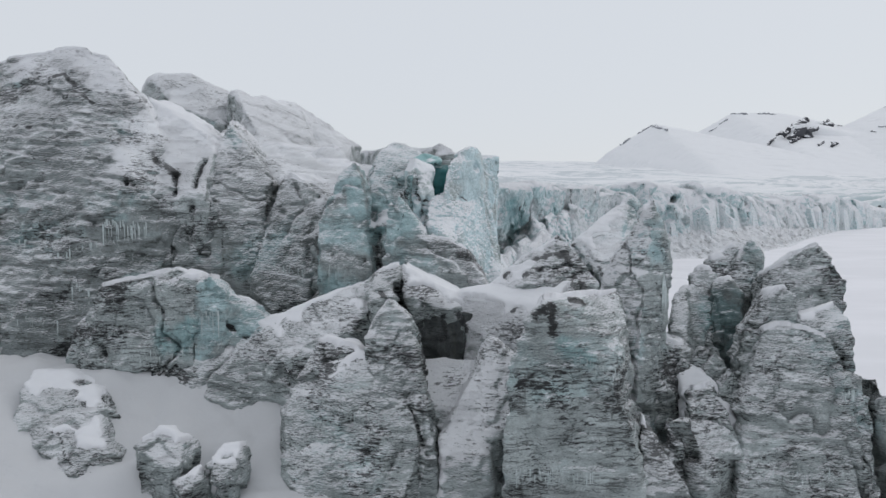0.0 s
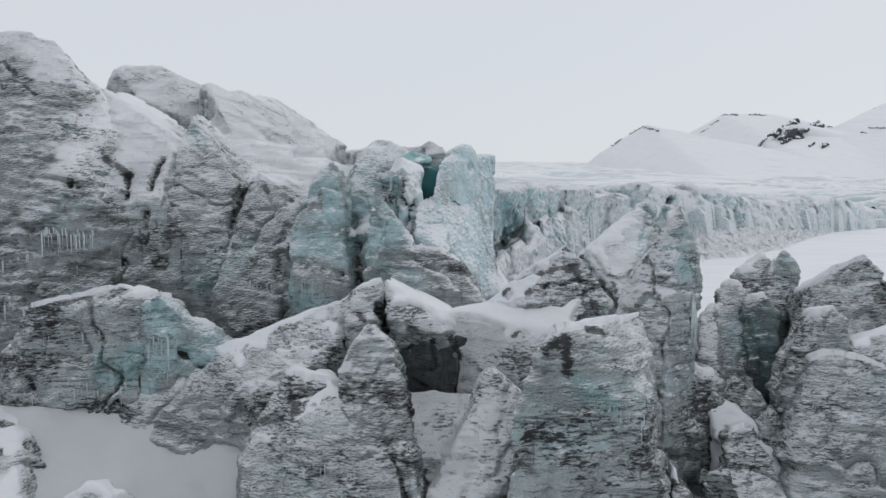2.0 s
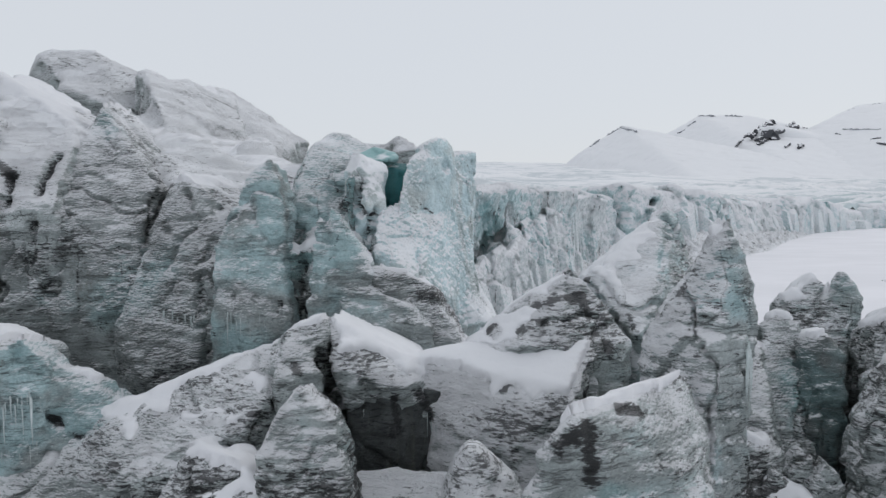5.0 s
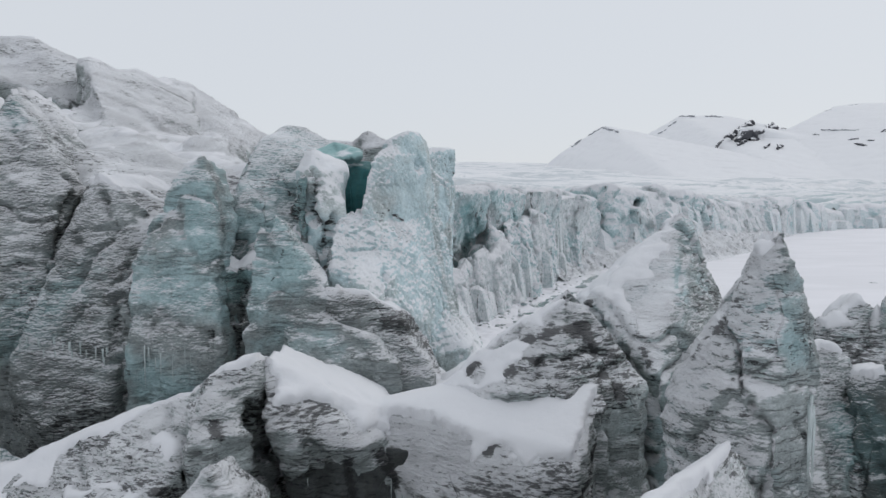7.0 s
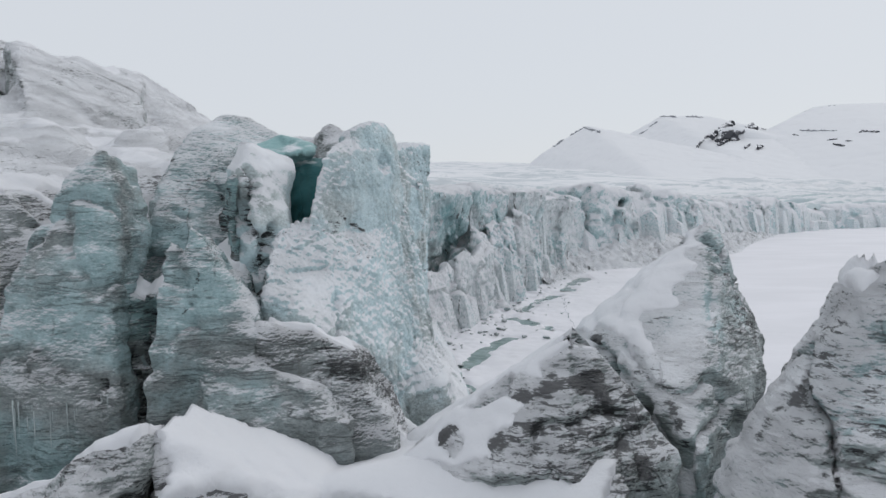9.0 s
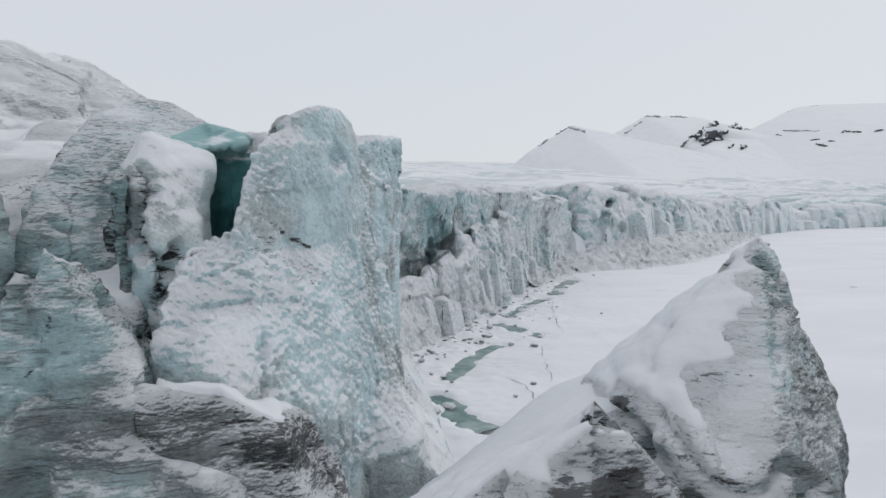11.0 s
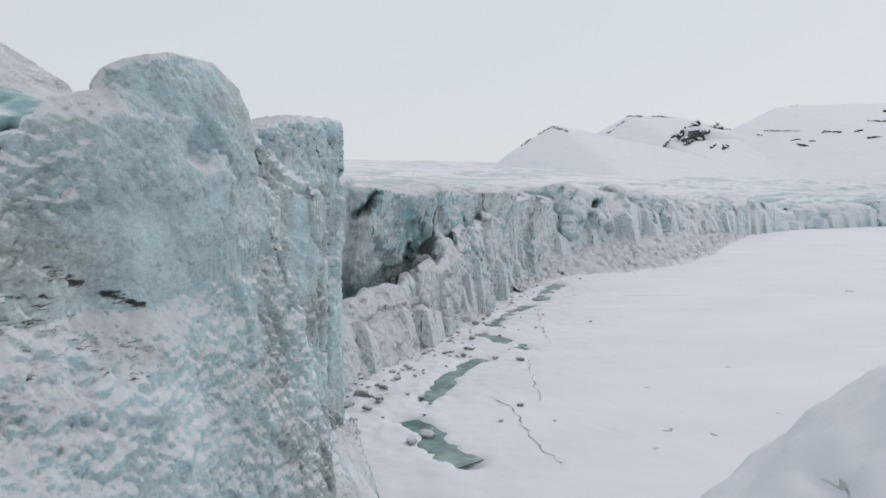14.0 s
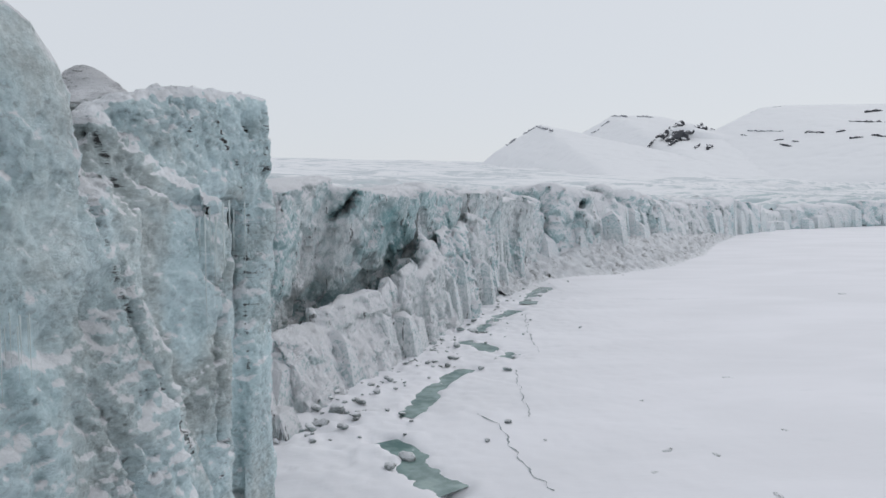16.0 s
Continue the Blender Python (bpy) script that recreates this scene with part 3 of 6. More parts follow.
mark("crack", 0.4, 1.2, (-2.4, 69.8, 33.1), (-2.6, 69.8, 31.1), (-2.5, 66.8, 29.4))
mark("crack", 0.4, 1, (-1.6, 69.8, 30.7), (-1.9, 69.4, 29.4), (-1.7, 67.7, 28.5))
mark("clear", 0.8, 0.9, (-2, 69.2, 29.2), (-1.1, 66.4, 28.5))
mark("clear", 0.8, 0.9, (-8.1, 67.8, 31.7), (-7.7, 67, 29.9))
mark("clear", 0.8, 0.9, (-6.5, 68.6, 28.6), (-5.9, 67.2, 27.6))
mark("clear", 1, 0.8, (-3.8, 66, 30.7), (-3.2, 65.4, 29.4))
mark("clear", 1.5, 0.7, (2.8, 71, 27.2), (3.1, 70.6, 26.3))
mark("crack", 0.3, 0.8, (-6.3, 67, 25.3))
mark("crack", 0.5, 1.2, (-6.8, 71.2, 29.5), (-6, 67.3, 27.6), (-6.3, 67, 25.3))
mark("crack", 0.15, 0.25, (5.59, 74.61, 23.28), (5.86, 74.52, 22.19))
mark("crack", 0.2, 0.2, (1.32, 69.03, 28.02), (1.4, 67.57, 26.52), (2.62, 69.42, 24.7))
mark("silt_dark", 0.12, 0.8, (-3.48, 65.19, 29.43), (-4.01, 64.96, 27.94))
mark("snow", 0.6, 0.2, (-1.6, 66, 28.1), (-1.3, 65.2, 27.1))
mark("snow", 1.2, 0.3, (2.8, 68.8, 23.5), (4.1, 65.9, 23.1))
mark("clear", 1.2, 0.8, (13.2, 65, 27.2), (15.7, 65.9, 28.3))
mark("clear", 1, 0.7, (14, 55.4, 28.1), (13.9, 53.8, 27.5))
mark("silt_dark", 0.4, 0.9, (9.4, 61.8, 27.4), (11.6, 65.8, 26.7))
mark("silt_dark", 0.3, 0.9, (8.9, 60.6, 26.3), (10.3, 61.1, 26.5))
mark("silt_dark", 0.3, 0.9, (61.9, 139.9, -0.1))
mark("silt_dark", 0.3, 0.9, (13.3, 54.8, 27.2), (13.5, 54.7, 27.5))
mark("silt_dark", 0.18, 0.8, (1.2, 72.12, 31.49), (1.86, 73.35, 30.85), (2.4, 73.91, 30.55))
mark("crack", 0.25, 0.3, (1.17, 68.62, 27.76), (1.34, 67.57, 26.5))
mark("crack", 0.12, 0.12, (-0.72, 67.95, 29.12), (0.58, 69.41, 29.13), (2.14, 71.39, 28.82), (3.03, 72.31, 28.45))
mark("crack", 0.35, 0.6, (-2, 69.4, 30.7), (-1.5, 67.7, 28.9))
mark("crack", 0.08, 0.1, (1.85, 73.96, 35.19), (1.99, 73.44, 34.19))
mark("clear", 1, 0.8, (2.8, 74.9, 35.1), (3.8, 76.1, 34.2))
mark("clear", 1.4, 0.7, (2.3, 73.8, 33.4), (3.5, 76, 31.7))
mark("clear", 1, 0.9, (-1.2, 68, 29.5), (-0.6, 67.4, 28.7))
mark("clear", 1.2, 0.7, (3, 73.1, 29.3), (4.3, 73.9, 26.4))
mark("clear", 0.7, 0.8, (3.9, 76.7, 31.3), (4.2, 76.4, 28.7))
mark("clear", 1, 0.7, (2.1, 69.3, 27.2), (2.9, 71.1, 27.2))
mark("crack", 0.2, 0.25, (4.54, 77.98, 30.01), (5.3, 78.63, 27.46), (6.2, 82.49, 24.28), (7.06, 81.08, 23.02))
mark("dent", 0.25, 0.35, (3.46, 76.42, 34.08), (3.48, 76.4, 34.01))
mark("snow", 0.6, 0.1, (106.6, 237.3, -0.1))
mark("silt_dark", 0.4, 0.5, (14.1, 67.9, 28.4), (14.5, 67.1, 28.9), (15.4, 66.8, 28.9))
mark("clear", 1, 0.8, (15, 65.3, 27.7), (15.7, 65.1, 27.5))
mark("dent", 0.16, 0.3, (6.09, 85.66, 34.76), (6.15, 85.74, 34.62))
mark("dent", 0.12, 0.25, (6.42, 86.06, 35.09), (6.43, 86.03, 34.95))
mark("silt_dark", 0.12, 0.74, (5.54, 84.12, 34.75), (5.62, 84.43, 34.31), (5.85, 85.16, 33.81))
mark("silt_dark", 0.14, 0.74, (4.99, 83.33, 34.98), (5.13, 83.19, 34.47), (5.21, 83.35, 34.11))
mark("silt_dark", 0.14, 0.72, (3.91, 80.29, 34.27), (4.24, 80.41, 33.2), (4.62, 79.95, 32.19))
mark("silt_dark", 0.1, 0.7, (5.92, 86.86, 32.49), (5.82, 86.33, 30.37), (5.94, 86.03, 28.28))
mark("crack", 0.18, 0.45, (3.71, 80.02, 34.14), (4.25, 78.63, 33.19), (4.39, 78.66, 32.55))
mark("dent", 0.22, 0.4, (4.15, 81.68, 34.64), (4.22, 81.69, 34.5))
mark("dent", 0.14, 0.3, (4.99, 83.35, 35.07), (4.99, 83.33, 34.98))
mark("dent", 0.1, 0.2, (4.02, 80.64, 33.88), (4.03, 80.64, 33.85))
mark("dent", 0.14, 0.25, (4.4, 79.08, 31.15), (4.42, 79.05, 31.11))
mark("dent", 0.14, 0.2, (5.64, 82.34, 32.72), (5.67, 82.36, 32.67))
mark("silt_dark", 0.16, 0.74, (4.25, 78.63, 33.19), (4.46, 79.24, 31.75), (4.87, 79.32, 30.56), (5.16, 80.06, 29.34), (5.62, 80.14, 28))
mark("crack", 0.14, 0.36, (4.57, 79.53, 31.72), (4.94, 79.41, 30.54), (5.24, 80.11, 29.11))
mark("crack", 0.14, 0.33, (5.98, 82.8, 31.98), (5.74, 82.05, 29.75), (5.89, 81.93, 27.82), (5.63, 85.63, 25.05))
mark("clear", 0.8, 0.8, (5.2, 81.6, 32.4), (5.3, 81.5, 30.6))
mark("clear", 0.5, 0.8, (4, 77, 31.4), (4.2, 76.9, 30.2))
mark("clear", 0.6, 0.6, (4.5, 81.2, 34), (5.3, 82.2, 33.2))
mark("clear", 0.5, 0.8, (5.6, 81.7, 27.7), (5.7, 81.7, 27))
mark("crack", 0.22, 0.25, (4.5, 80.79, 33.42), (5.26, 81.59, 32.87), (5.73, 86.01, 32.73))
mark("crack", 1.0, 3, (8.8, 211.9, 28.5), (11, 211.5, 29.6), (13.7, 211.5, 32.9))
mark("crack", 1, 3, (161.2, 1145.6, 51.8))
mark("crack", 1.3, 4, (110.1, 371.2, 21.3), (119.8, 377.7, 30.9))
mark("crack", 1.0, 3, (137.5, 407.4, 30.1))
mark("crack", 1.3, 4, (173.3, 438.9, 19.1), (177.8, 442.3, 26.8))
mark("crack", 1.2, 4, (250.2, 538.2, 23.7))
mark("crack", 1.5, 4, (356.5, 643.9, 23.4))
mark("crack", 1, 3, (39.9, 258.5, 25), (42.9, 262.5, 20.3))
mark("crack", 1.5, 2.5, (55.6, 280.5, 0.9), (58.2, 288.6, 6.2))
mark("clear", 3, 0.9, (71.3, 319.8, 13.4), (72.1, 320.2, 4.3))
mark("clear", 4, 0.8, (20.8, 224, 28.3), (23.4, 240.6, 21.2))
mark("clear", 4, 0.7, (143.6, 404.4, 25.3), (147.3, 406.3, 18.5))
# undercut below the recess cliff, its shadow painted dark by the cave mark
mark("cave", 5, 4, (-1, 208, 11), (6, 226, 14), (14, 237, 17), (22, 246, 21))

# the ice wall behind, buttress by buttress
ice("ice_buttress", "tall grey banded ice cliff with icicles and snow on top", M_WALL, [
    hull([(-53.3, 84, 45.4), (-44.6, 82, 46.4), (-38, 80, 46.6), (-34.6, 79, 45.4), (-31.9, 80, 40.8), (-41.9, 72.5, 37.4), (-37.7, 75.5, 42.2), (-27.5, 75, 35.9), (-47.1, 72, 35.8), (-29.5, 69.5, 32.5), (-25.6, 71, 31.4), (-43, 64.5, 20.6), (-38, 64.5, 20.6), (-28.9, 66, 21.3), (-25.4, 68.5, 24.6)], base=8, spread=1, back=(-3, 10, -2)),
], seed=2, lumps=0.6, flutes=0.2, strata=0.2, chunk=0.6, chunks=(0.2, 0.2, 0.14), cracks=0.5, category="ice wall", voxel=0.23)
ice("ice_buttress", "snow-plastered ice shoulder beside the tall cliff", M_BACK, [
    hull([(-32.6, 82, 41.7), (-30.7, 84, 40.8), (-26.4, 81, 38.6), (-23.1, 76, 36.3), (-23.1, 74, 34.9), (-27.7, 79, 38.4), (-28.5, 74.5, 36.4), (-29.9, 71.5, 33.3), (-24.6, 73, 34.5), (-25.5, 70.5, 31.9), (-29.7, 69.5, 30.4), (-22.4, 70.5, 31)], base=8, spread=1, back=(0, 5, 0)),
], seed=4, lumps=0.3, chunk=0.3, chunks=(0.25, 0.25, 0.16), cracks=0.4, category="ice wall", voxel=0.23, catch=0.7)
ice("ice_buttress", "grey ice buttress with a pale teal tip", M_WALL, [
    hull([(-24.4, 74, 33.7), (-23.4, 76, 35.2), (-22.6, 79, 38.8), (-20.3, 78, 36), (-16.9, 74, 32.4), (-17.4, 69, 24.6), (-23.4, 69.5, 24.5), (-23.8, 72, 31.4)], base=8, spread=1, back=(0, 6, 0)),
    hull([(-25.8, 71.5, 32), (-24.3, 73, 34.2), (-23, 69, 24.6), (-25.4, 68.5, 24.6)], base=8, spread=1, back=(0, 6, 0)),
], seed=5, lumps=0.25, chunk=0.3, chunks=(0.25, 0.25, 0.16), cracks=0.4, category="ice wall", voxel=0.21, round_off=2)
ice("ice_buttress", "leaning grey ice buttress with a dark vertical slot", M_WALL, [
    hull([(-16.1, 74, 32.7), (-14.8, 72.5, 33), (-13, 71.5, 32.4), (-11.2, 71.5, 31), (-12.6, 69.3, 28.3), (-17.1, 68.8, 25.9), (-17.8, 68, 23.6), (-15.6, 66, 20.2), (-12.2, 66, 21)], base=8, spread=1, back=(1, 6, 0)),
], seed=7, lumps=0.25, chunk=0.3, chunks=(0.25, 0.25, 0.16), cracks=0.4, category="ice wall", voxel=0.21, round_off=2)
ice("ice_buttress", "pointed pale teal ice fin on the cliff", M_FIN, [
    hull([(-8.2, 69.3, 34.3), (-8.5, 69.4, 34.1), (-9.2, 69.6, 33.4), (-9.6, 69.2, 31.8), (-10.1, 68.6, 30.3), (-10.2, 68.2, 29.1), (-7.9, 69.2, 32.6), (-7.7, 69, 31.3), (-7.8, 68.6, 29.7), (-8.4, 67.4, 29.1), (-11.4, 67.3, 28.6), (-7.1, 65.5, 26.2), (-11, 65.5, 25.2), (-6.1, 64.5, 24.2)], base=8, spread=1, back=(0.6, 2.2, -0.8)),
], seed=9, lumps=0.12, chunk=0.25, strata=0.1, round_off=1, snow=0, voxel=0.22, category="ice wall")
ice("ice_buttress", "small sharp double-pointed ice fin", M_FIN, [
    hull([(-4, 66.1, 31.2), (-3.8, 66.2, 31), (-3, 66, 29.9), (-2.1, 66, 28.6), (-4.2, 65.5, 29.2), (-4.2, 64.6, 27.2), (-1.5, 65, 27.1)], base=8, spread=1, back=(0.5, 2.2, -0.8)),
    hull([(-4.6, 66, 30.7), (-4.8, 66.1, 30.5), (-5, 65.5, 29), (-4.2, 65.5, 29), (-5.2, 64.3, 26.3), (-4.2, 64.6, 27.2)], base=8, spread=1, back=(0.5, 2, -0.8)),
    hull([(-3.4, 65, 27.1), (0.9, 64, 25.3), (2.1, 63.4, 24.2), (-2.9, 63.6, 24.3)], base=8, spread=1, back=(0.5, 4, 0)),
], seed=11, lumps=0.12, chunk=0.22, strata=0.1, round_off=1, voxel=0.18, snow=0.25, catch=0.85, category="ice wall")
ice("ice_buttress", "domed teal ice tower with fluted sides", M_FIN, [
    hull([(-6.4, 77, 35.5), (-5.4, 79.5, 36.9), (-4, 80.5, 36.8), (-1.8, 80, 35.4), (-2.4, 76, 33.7), (-5.6, 75, 33.6), (-7, 74, 33.6), (-7, 72, 31.6), (-7.5, 71.3, 29.4), (-3.2, 71.3, 28.1), (-2.7, 73, 30.3)], base=8, spread=1, back=(-0.5, 4, -0.5)),
], seed=13, lumps=0.25, flutes=0.3, chunk=0.3, strata=0.1, snow=0, round_off=5, category="ice wall", voxel=0.22)
ice("ice_buttress", "fluted pale ice wall between the fins", M_FIN, [
    hull([(-8.5, 77, 32.4), (-7.5, 79, 33.4), (-7.4, 73.5, 29.2), (-5.9, 70.6, 26.5), (-3.2, 72, 29.6), (-1.9, 71.5, 28.9), (-0.5, 70.3, 27.7), (-8.5, 72.4, 28.6), (-7.2, 69.5, 25.4), (-5.2, 68, 24.4), (-1, 68, 25.5)], base=4, spread=1, back=(0.3, 3, 0.5)),
], seed=16, lumps=0.2, flutes=0.25, chunk=0.25, strata=0.12, snow=0.2, catch=0.8, category="ice wall", voxel=0.2)
ice("ice_buttress", "narrow dirty ice rib in a dark slot", M_WALL, [
    hull([(-3.2, 69.6, 32.9), (-3, 69.3, 33.1), (-2.75, 69.4, 33.2)], base=10, spread=1.05, back=(0, 1.5, 0)),
], seed=12, lumps=0.1, chunk=0.15, flutes=0.35, snow=0, voxel=0.16, category="ice wall")
ice("ice_buttress", "frosted ice pillar beside a deep teal hollow", M_FACE, [
    hull([(-2.6, 70.6, 34.5), (-2.3, 71.2, 34.4), (-1.8, 72.3, 33.9), (-1.2, 73, 34), (-1.2, 73.2, 33.5), (-1.4, 71.8, 33.3), (-0.8, 70.4, 31.4), (-1.2, 69.4, 31.3), (-2, 69, 31.2), (-2.8, 69.6, 33.3)], base=10, spread=1, back=(-0.9, 2.2, 0.2)),
], seed=14, lumps=0.1, chunk=0.12, flutes=0.15, cracks=0.15, strata=0.05, scallop=0.06, voxel=0.16, category="ice wall", snow=0.15, catch=0.85)
ice("ice_buttress", "translucent teal ice crest over a hollow", M_TEAL, [
    hull([(-3.6, 75.5, 34.4), (-2.9, 76.5, 35), (-2, 77, 35.4), (-1.1, 77, 35.2), (-0.2, 76.5, 34.9), (-0.2, 75.8, 34.5), (-1.3, 75.5, 34.2), (-2.4, 75, 34.1)], base=None, back=(-0.3, 2.2, -0.1)),
], seed=15, lumps=0.2, chunk=0.3, chunks=(0.8, 0.8, 0.8), strata=0.03, cracks=0.05, voxel=0.14, snow=0, round_off=1, category="ice wall")
ice("ice_buttress", "teal ice wall inside the hollow, coloured dark as in shade", M_HOLLOW, [
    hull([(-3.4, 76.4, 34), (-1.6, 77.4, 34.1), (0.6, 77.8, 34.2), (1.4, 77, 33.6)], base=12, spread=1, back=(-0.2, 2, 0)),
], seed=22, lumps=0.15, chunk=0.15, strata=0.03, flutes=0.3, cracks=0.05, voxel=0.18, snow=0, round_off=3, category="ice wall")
ice("ice_buttress", "banded foot of the cliff between the fins", M_WALL, [
    hull([(-20, 69.6, 25.5), (-13, 68.4, 27), (-8, 67.8, 28.2), (-3, 67.2, 28.5), (-0.5, 68.2, 28.5), (-14, 67.2, 22), (-7, 66.2, 22.5), (-1.5, 66, 23), (-20, 74, 29), (-1, 74, 30.5)], base=4, spread=1.03),
], seed=18, lumps=0.3, chunk=0.4, cracks=0.4, flutes=0.2, snow=0.25, catch=0.8, category="ice wall", voxel=0.22)
ice("ice_buttress", "broad frosted ice face under a rounded dome", M_FACE, [
    hull([(1.6, 73.8, 35.2), (1.7, 74, 35.5), (2.2, 74.3, 35.8), (2.8, 75.2, 36.1), (3.5, 76.5, 36.1), (4, 77.4, 35.6), (4.3, 78, 34.6), (4.3, 78, 33.8), (3.6, 75.8, 33.9), (1.9, 73.8, 34.6)], base=30.5, spread=0.9, back=(-0.6, 2, -0.2)),
    hull([(0.7, 72.2, 34.3), (1.1, 73, 34.8), (1.6, 73.6, 35), (0.7, 72.2, 33.4), (0.7, 71.3, 32.2), (0.1, 70.5, 31.2), (2.2, 73.8, 34.5), (3.3, 75.4, 33.6), (4.3, 78.1, 33.2), (4.4, 78.2, 31.6), (4.2, 77.2, 30.9)], base=27, spread=0.95, back=(0.4, 2.5, -0.4)),
    hull([(-0.1, 71, 31), (-1.3, 69.7, 30.9), (-1.5, 68, 29.7), (-1.4, 66.4, 28.7), (0.6, 72.2, 31.4), (2.1, 73.8, 30.6), (3.8, 77, 31.1), (4.2, 75.4, 28.1), (4.8, 74.6, 25.8), (3.8, 71, 25), (1.2, 66.8, 26.8)], base=6, spread=1, back=(0.4, 3, -0.4)),
    hull([(-1.5, 68, 25), (2.3, 66.3, 23.6), (4.8, 67.6, 22.5), (6, 72, 20), (-1, 70, 25.5)], base=6, spread=1.1),
    hull([(4.3, 79.6, 33.6), (4.7, 79.2, 30.8), (5.1, 79.3, 29.4), (5.7, 79.6, 27.3), (6.1, 80, 25.1), (6.3, 79.5, 24.2), (4.2, 77.8, 29.6), (4.6, 77.4, 27.6), (5, 76.5, 25.2)], base=2, spread=1, back=(-1.2, 2, -0.2)),
    hull([(6.8, 87, 24.2), (7.2, 83, 22.2), (8.2, 78, 21.3), (5.6, 76, 23.4), (6.1, 82, 24), (4.9, 74, 23.9), (4.1, 77, 25.9), (9, 76, 19), (8.5, 90, 17)], base=2, spread=1.1),
], seed=17, lumps=0.1, flutes=0.05, strata=0.04, cracks=0.12, voxel=0.16, category="ice wall", dip=-0.25, chunk=0.12, scallop=0.05, snow=0, bumps=(23, 0.33, 0.12, 35.2), round_off=3, dents=[(1.9, 72.9, 30.9, 0.5, 0.35), (2.4, 73.4, 30.6, 0.3, 0.3), (3.4, 75.6, 33.9, 0.4, 0.5), (4.5, 78.4, 31.2, 0.35, 0.4), (4.2, 77.3, 31.0, 0.3, 0.3)])
ice("ice_buttress", "grey banded bulge at the foot of the frosted face", M_WALL, [
    hull([(-1.3, 65.3, 27.4), (0.5, 65.8, 27.3), (2.1, 65.6, 26.4), (3.2, 64.6, 24.3), (3.6, 64.2, 23), (-0, 64, 24.7), (1.4, 63.7, 23.6), (-1.7, 64.6, 25.7), (-0.7, 63.5, 23.3), (-2.7, 63.8, 23.3)], base=6, spread=1.05, back=(0.6, 3, -0.4)),
], seed=20, lumps=0.2, chunk=0.3, chunks=(0.3, 0.3, 0.2), cracks=0.4, strata=0.14, voxel=0.18, snow=0.2, catch=0.8, category="ice wall")
ice("ice_buttress", "pitted pale ice column at the corner of the cliff", M_FACE, [
    hull([(3.7, 80.3, 34.5), (4.1, 81, 34.9), (4.6, 83.2, 35.4), (5.4, 85, 35.4), (6.4, 86.2, 35.6), (6.5, 86.6, 34.5), (6.5, 87, 33.6), (6, 86.4, 32.9), (5.3, 84.4, 32.7), (4.4, 81.6, 33.4), (3.9, 80.2, 33.6)], base=None, back=(-1.6, 4, 0.2)),
    hull([(3.8, 81.9, 33.4), (5.1, 85.2, 32.8), (5.4, 86.4, 31.9), (5.4, 86.3, 30.7), (5.1, 84.8, 28), (5.6, 84, 25.7), (4.9, 81.8, 28.9), (4.4, 81.6, 30.6), (5.4, 81, 27)], base=0, spread=1, back=(-2, 3, 0)),
    hull([(3.7, 80.2, 34.4), (4.5, 80.9, 33.5), (5.2, 82, 33), (5.9, 82.9, 32.7), (5.7, 82.8, 31.7), (4.1, 80.5, 32.3), (4.9, 81.6, 31), (4.5, 80.8, 28.5), (5.4, 81.5, 27.5), (6, 82.3, 26.7), (5.6, 82.6, 29.3), (3.6, 80, 32.7)], base=0, spread=1, back=(-1, 2, 0)),
    hull([(5.6, 86.9, 33), (6.5, 87.4, 33.3), (6.5, 87.6, 28.9), (6.3, 87.6, 24.1), (5.7, 86.1, 27.7), (5.9, 85.3, 25.1)], base=0, spread=1, back=(-2, 4, 0)),
    hull([(3.9, 80.2, 33.6), (4.3, 80, 31.9), (4.7, 80.1, 30.8), (5, 80.4, 29.8), (5.8, 80.5, 27.2), (4.2, 79.6, 31.7), (4.8, 79.4, 29.5)], base=0, spread=1, back=(-1.5, 2, 0)),
], seed=19, lumps=0.12, flutes=0.08, strata=0.04, cracks=0.2, voxel=0.15, category="ice wall", chunk=0.14, scallop=0.06, snow=0, bumps=(22, 0.27, 0.1, 40), round_off=2, dents=[(4.3, 81, 34.5, 0.34, 0.5), (5.2, 82.4, 34.9, 0.22, 0.4), (4.0, 80.3, 33.9, 0.2, 0.3), (5.8, 84, 34.2, 0.2, 0.3), (6.2, 85.4, 34.9, 0.2, 0.3), (6.0, 85, 34.0, 0.25, 0.3), (4.7, 81.6, 33.2, 0.3, 0.2), (6.5, 87, 33.0, 0.3, 0.3)])
ice("ice_ledge", "snowy broken ice filling in behind the towers", M_BACK, [
    hull([(-40, 80, 36), (-24, 80, 35), (-16, 77, 32.5), (-9, 75, 31), (-4, 79, 32.5), (-1, 83, 32.5), (-3, 93, 33), (-30, 105, 39), (-55, 105, 42)], base=4, spread=1),
    hull([(-23.1, 90, 37.9), (-17.6, 88, 37.1), (-13.6, 82, 34.6), (-19, 80, 34.5), (-22.5, 84, 35.9)], base=10, spread=1, back=(0, 5, 0)),
    hull([(-16.1, 95, 36.9), (-12.6, 96, 37.1), (-9.2, 84, 34), (-11.8, 80, 33.3)], base=10, spread=1, back=(0, 6, 0)),
], seed=21, lumps=0.8, voxel=0.5, category="ice wall", snow=0.3, catch=0.9)

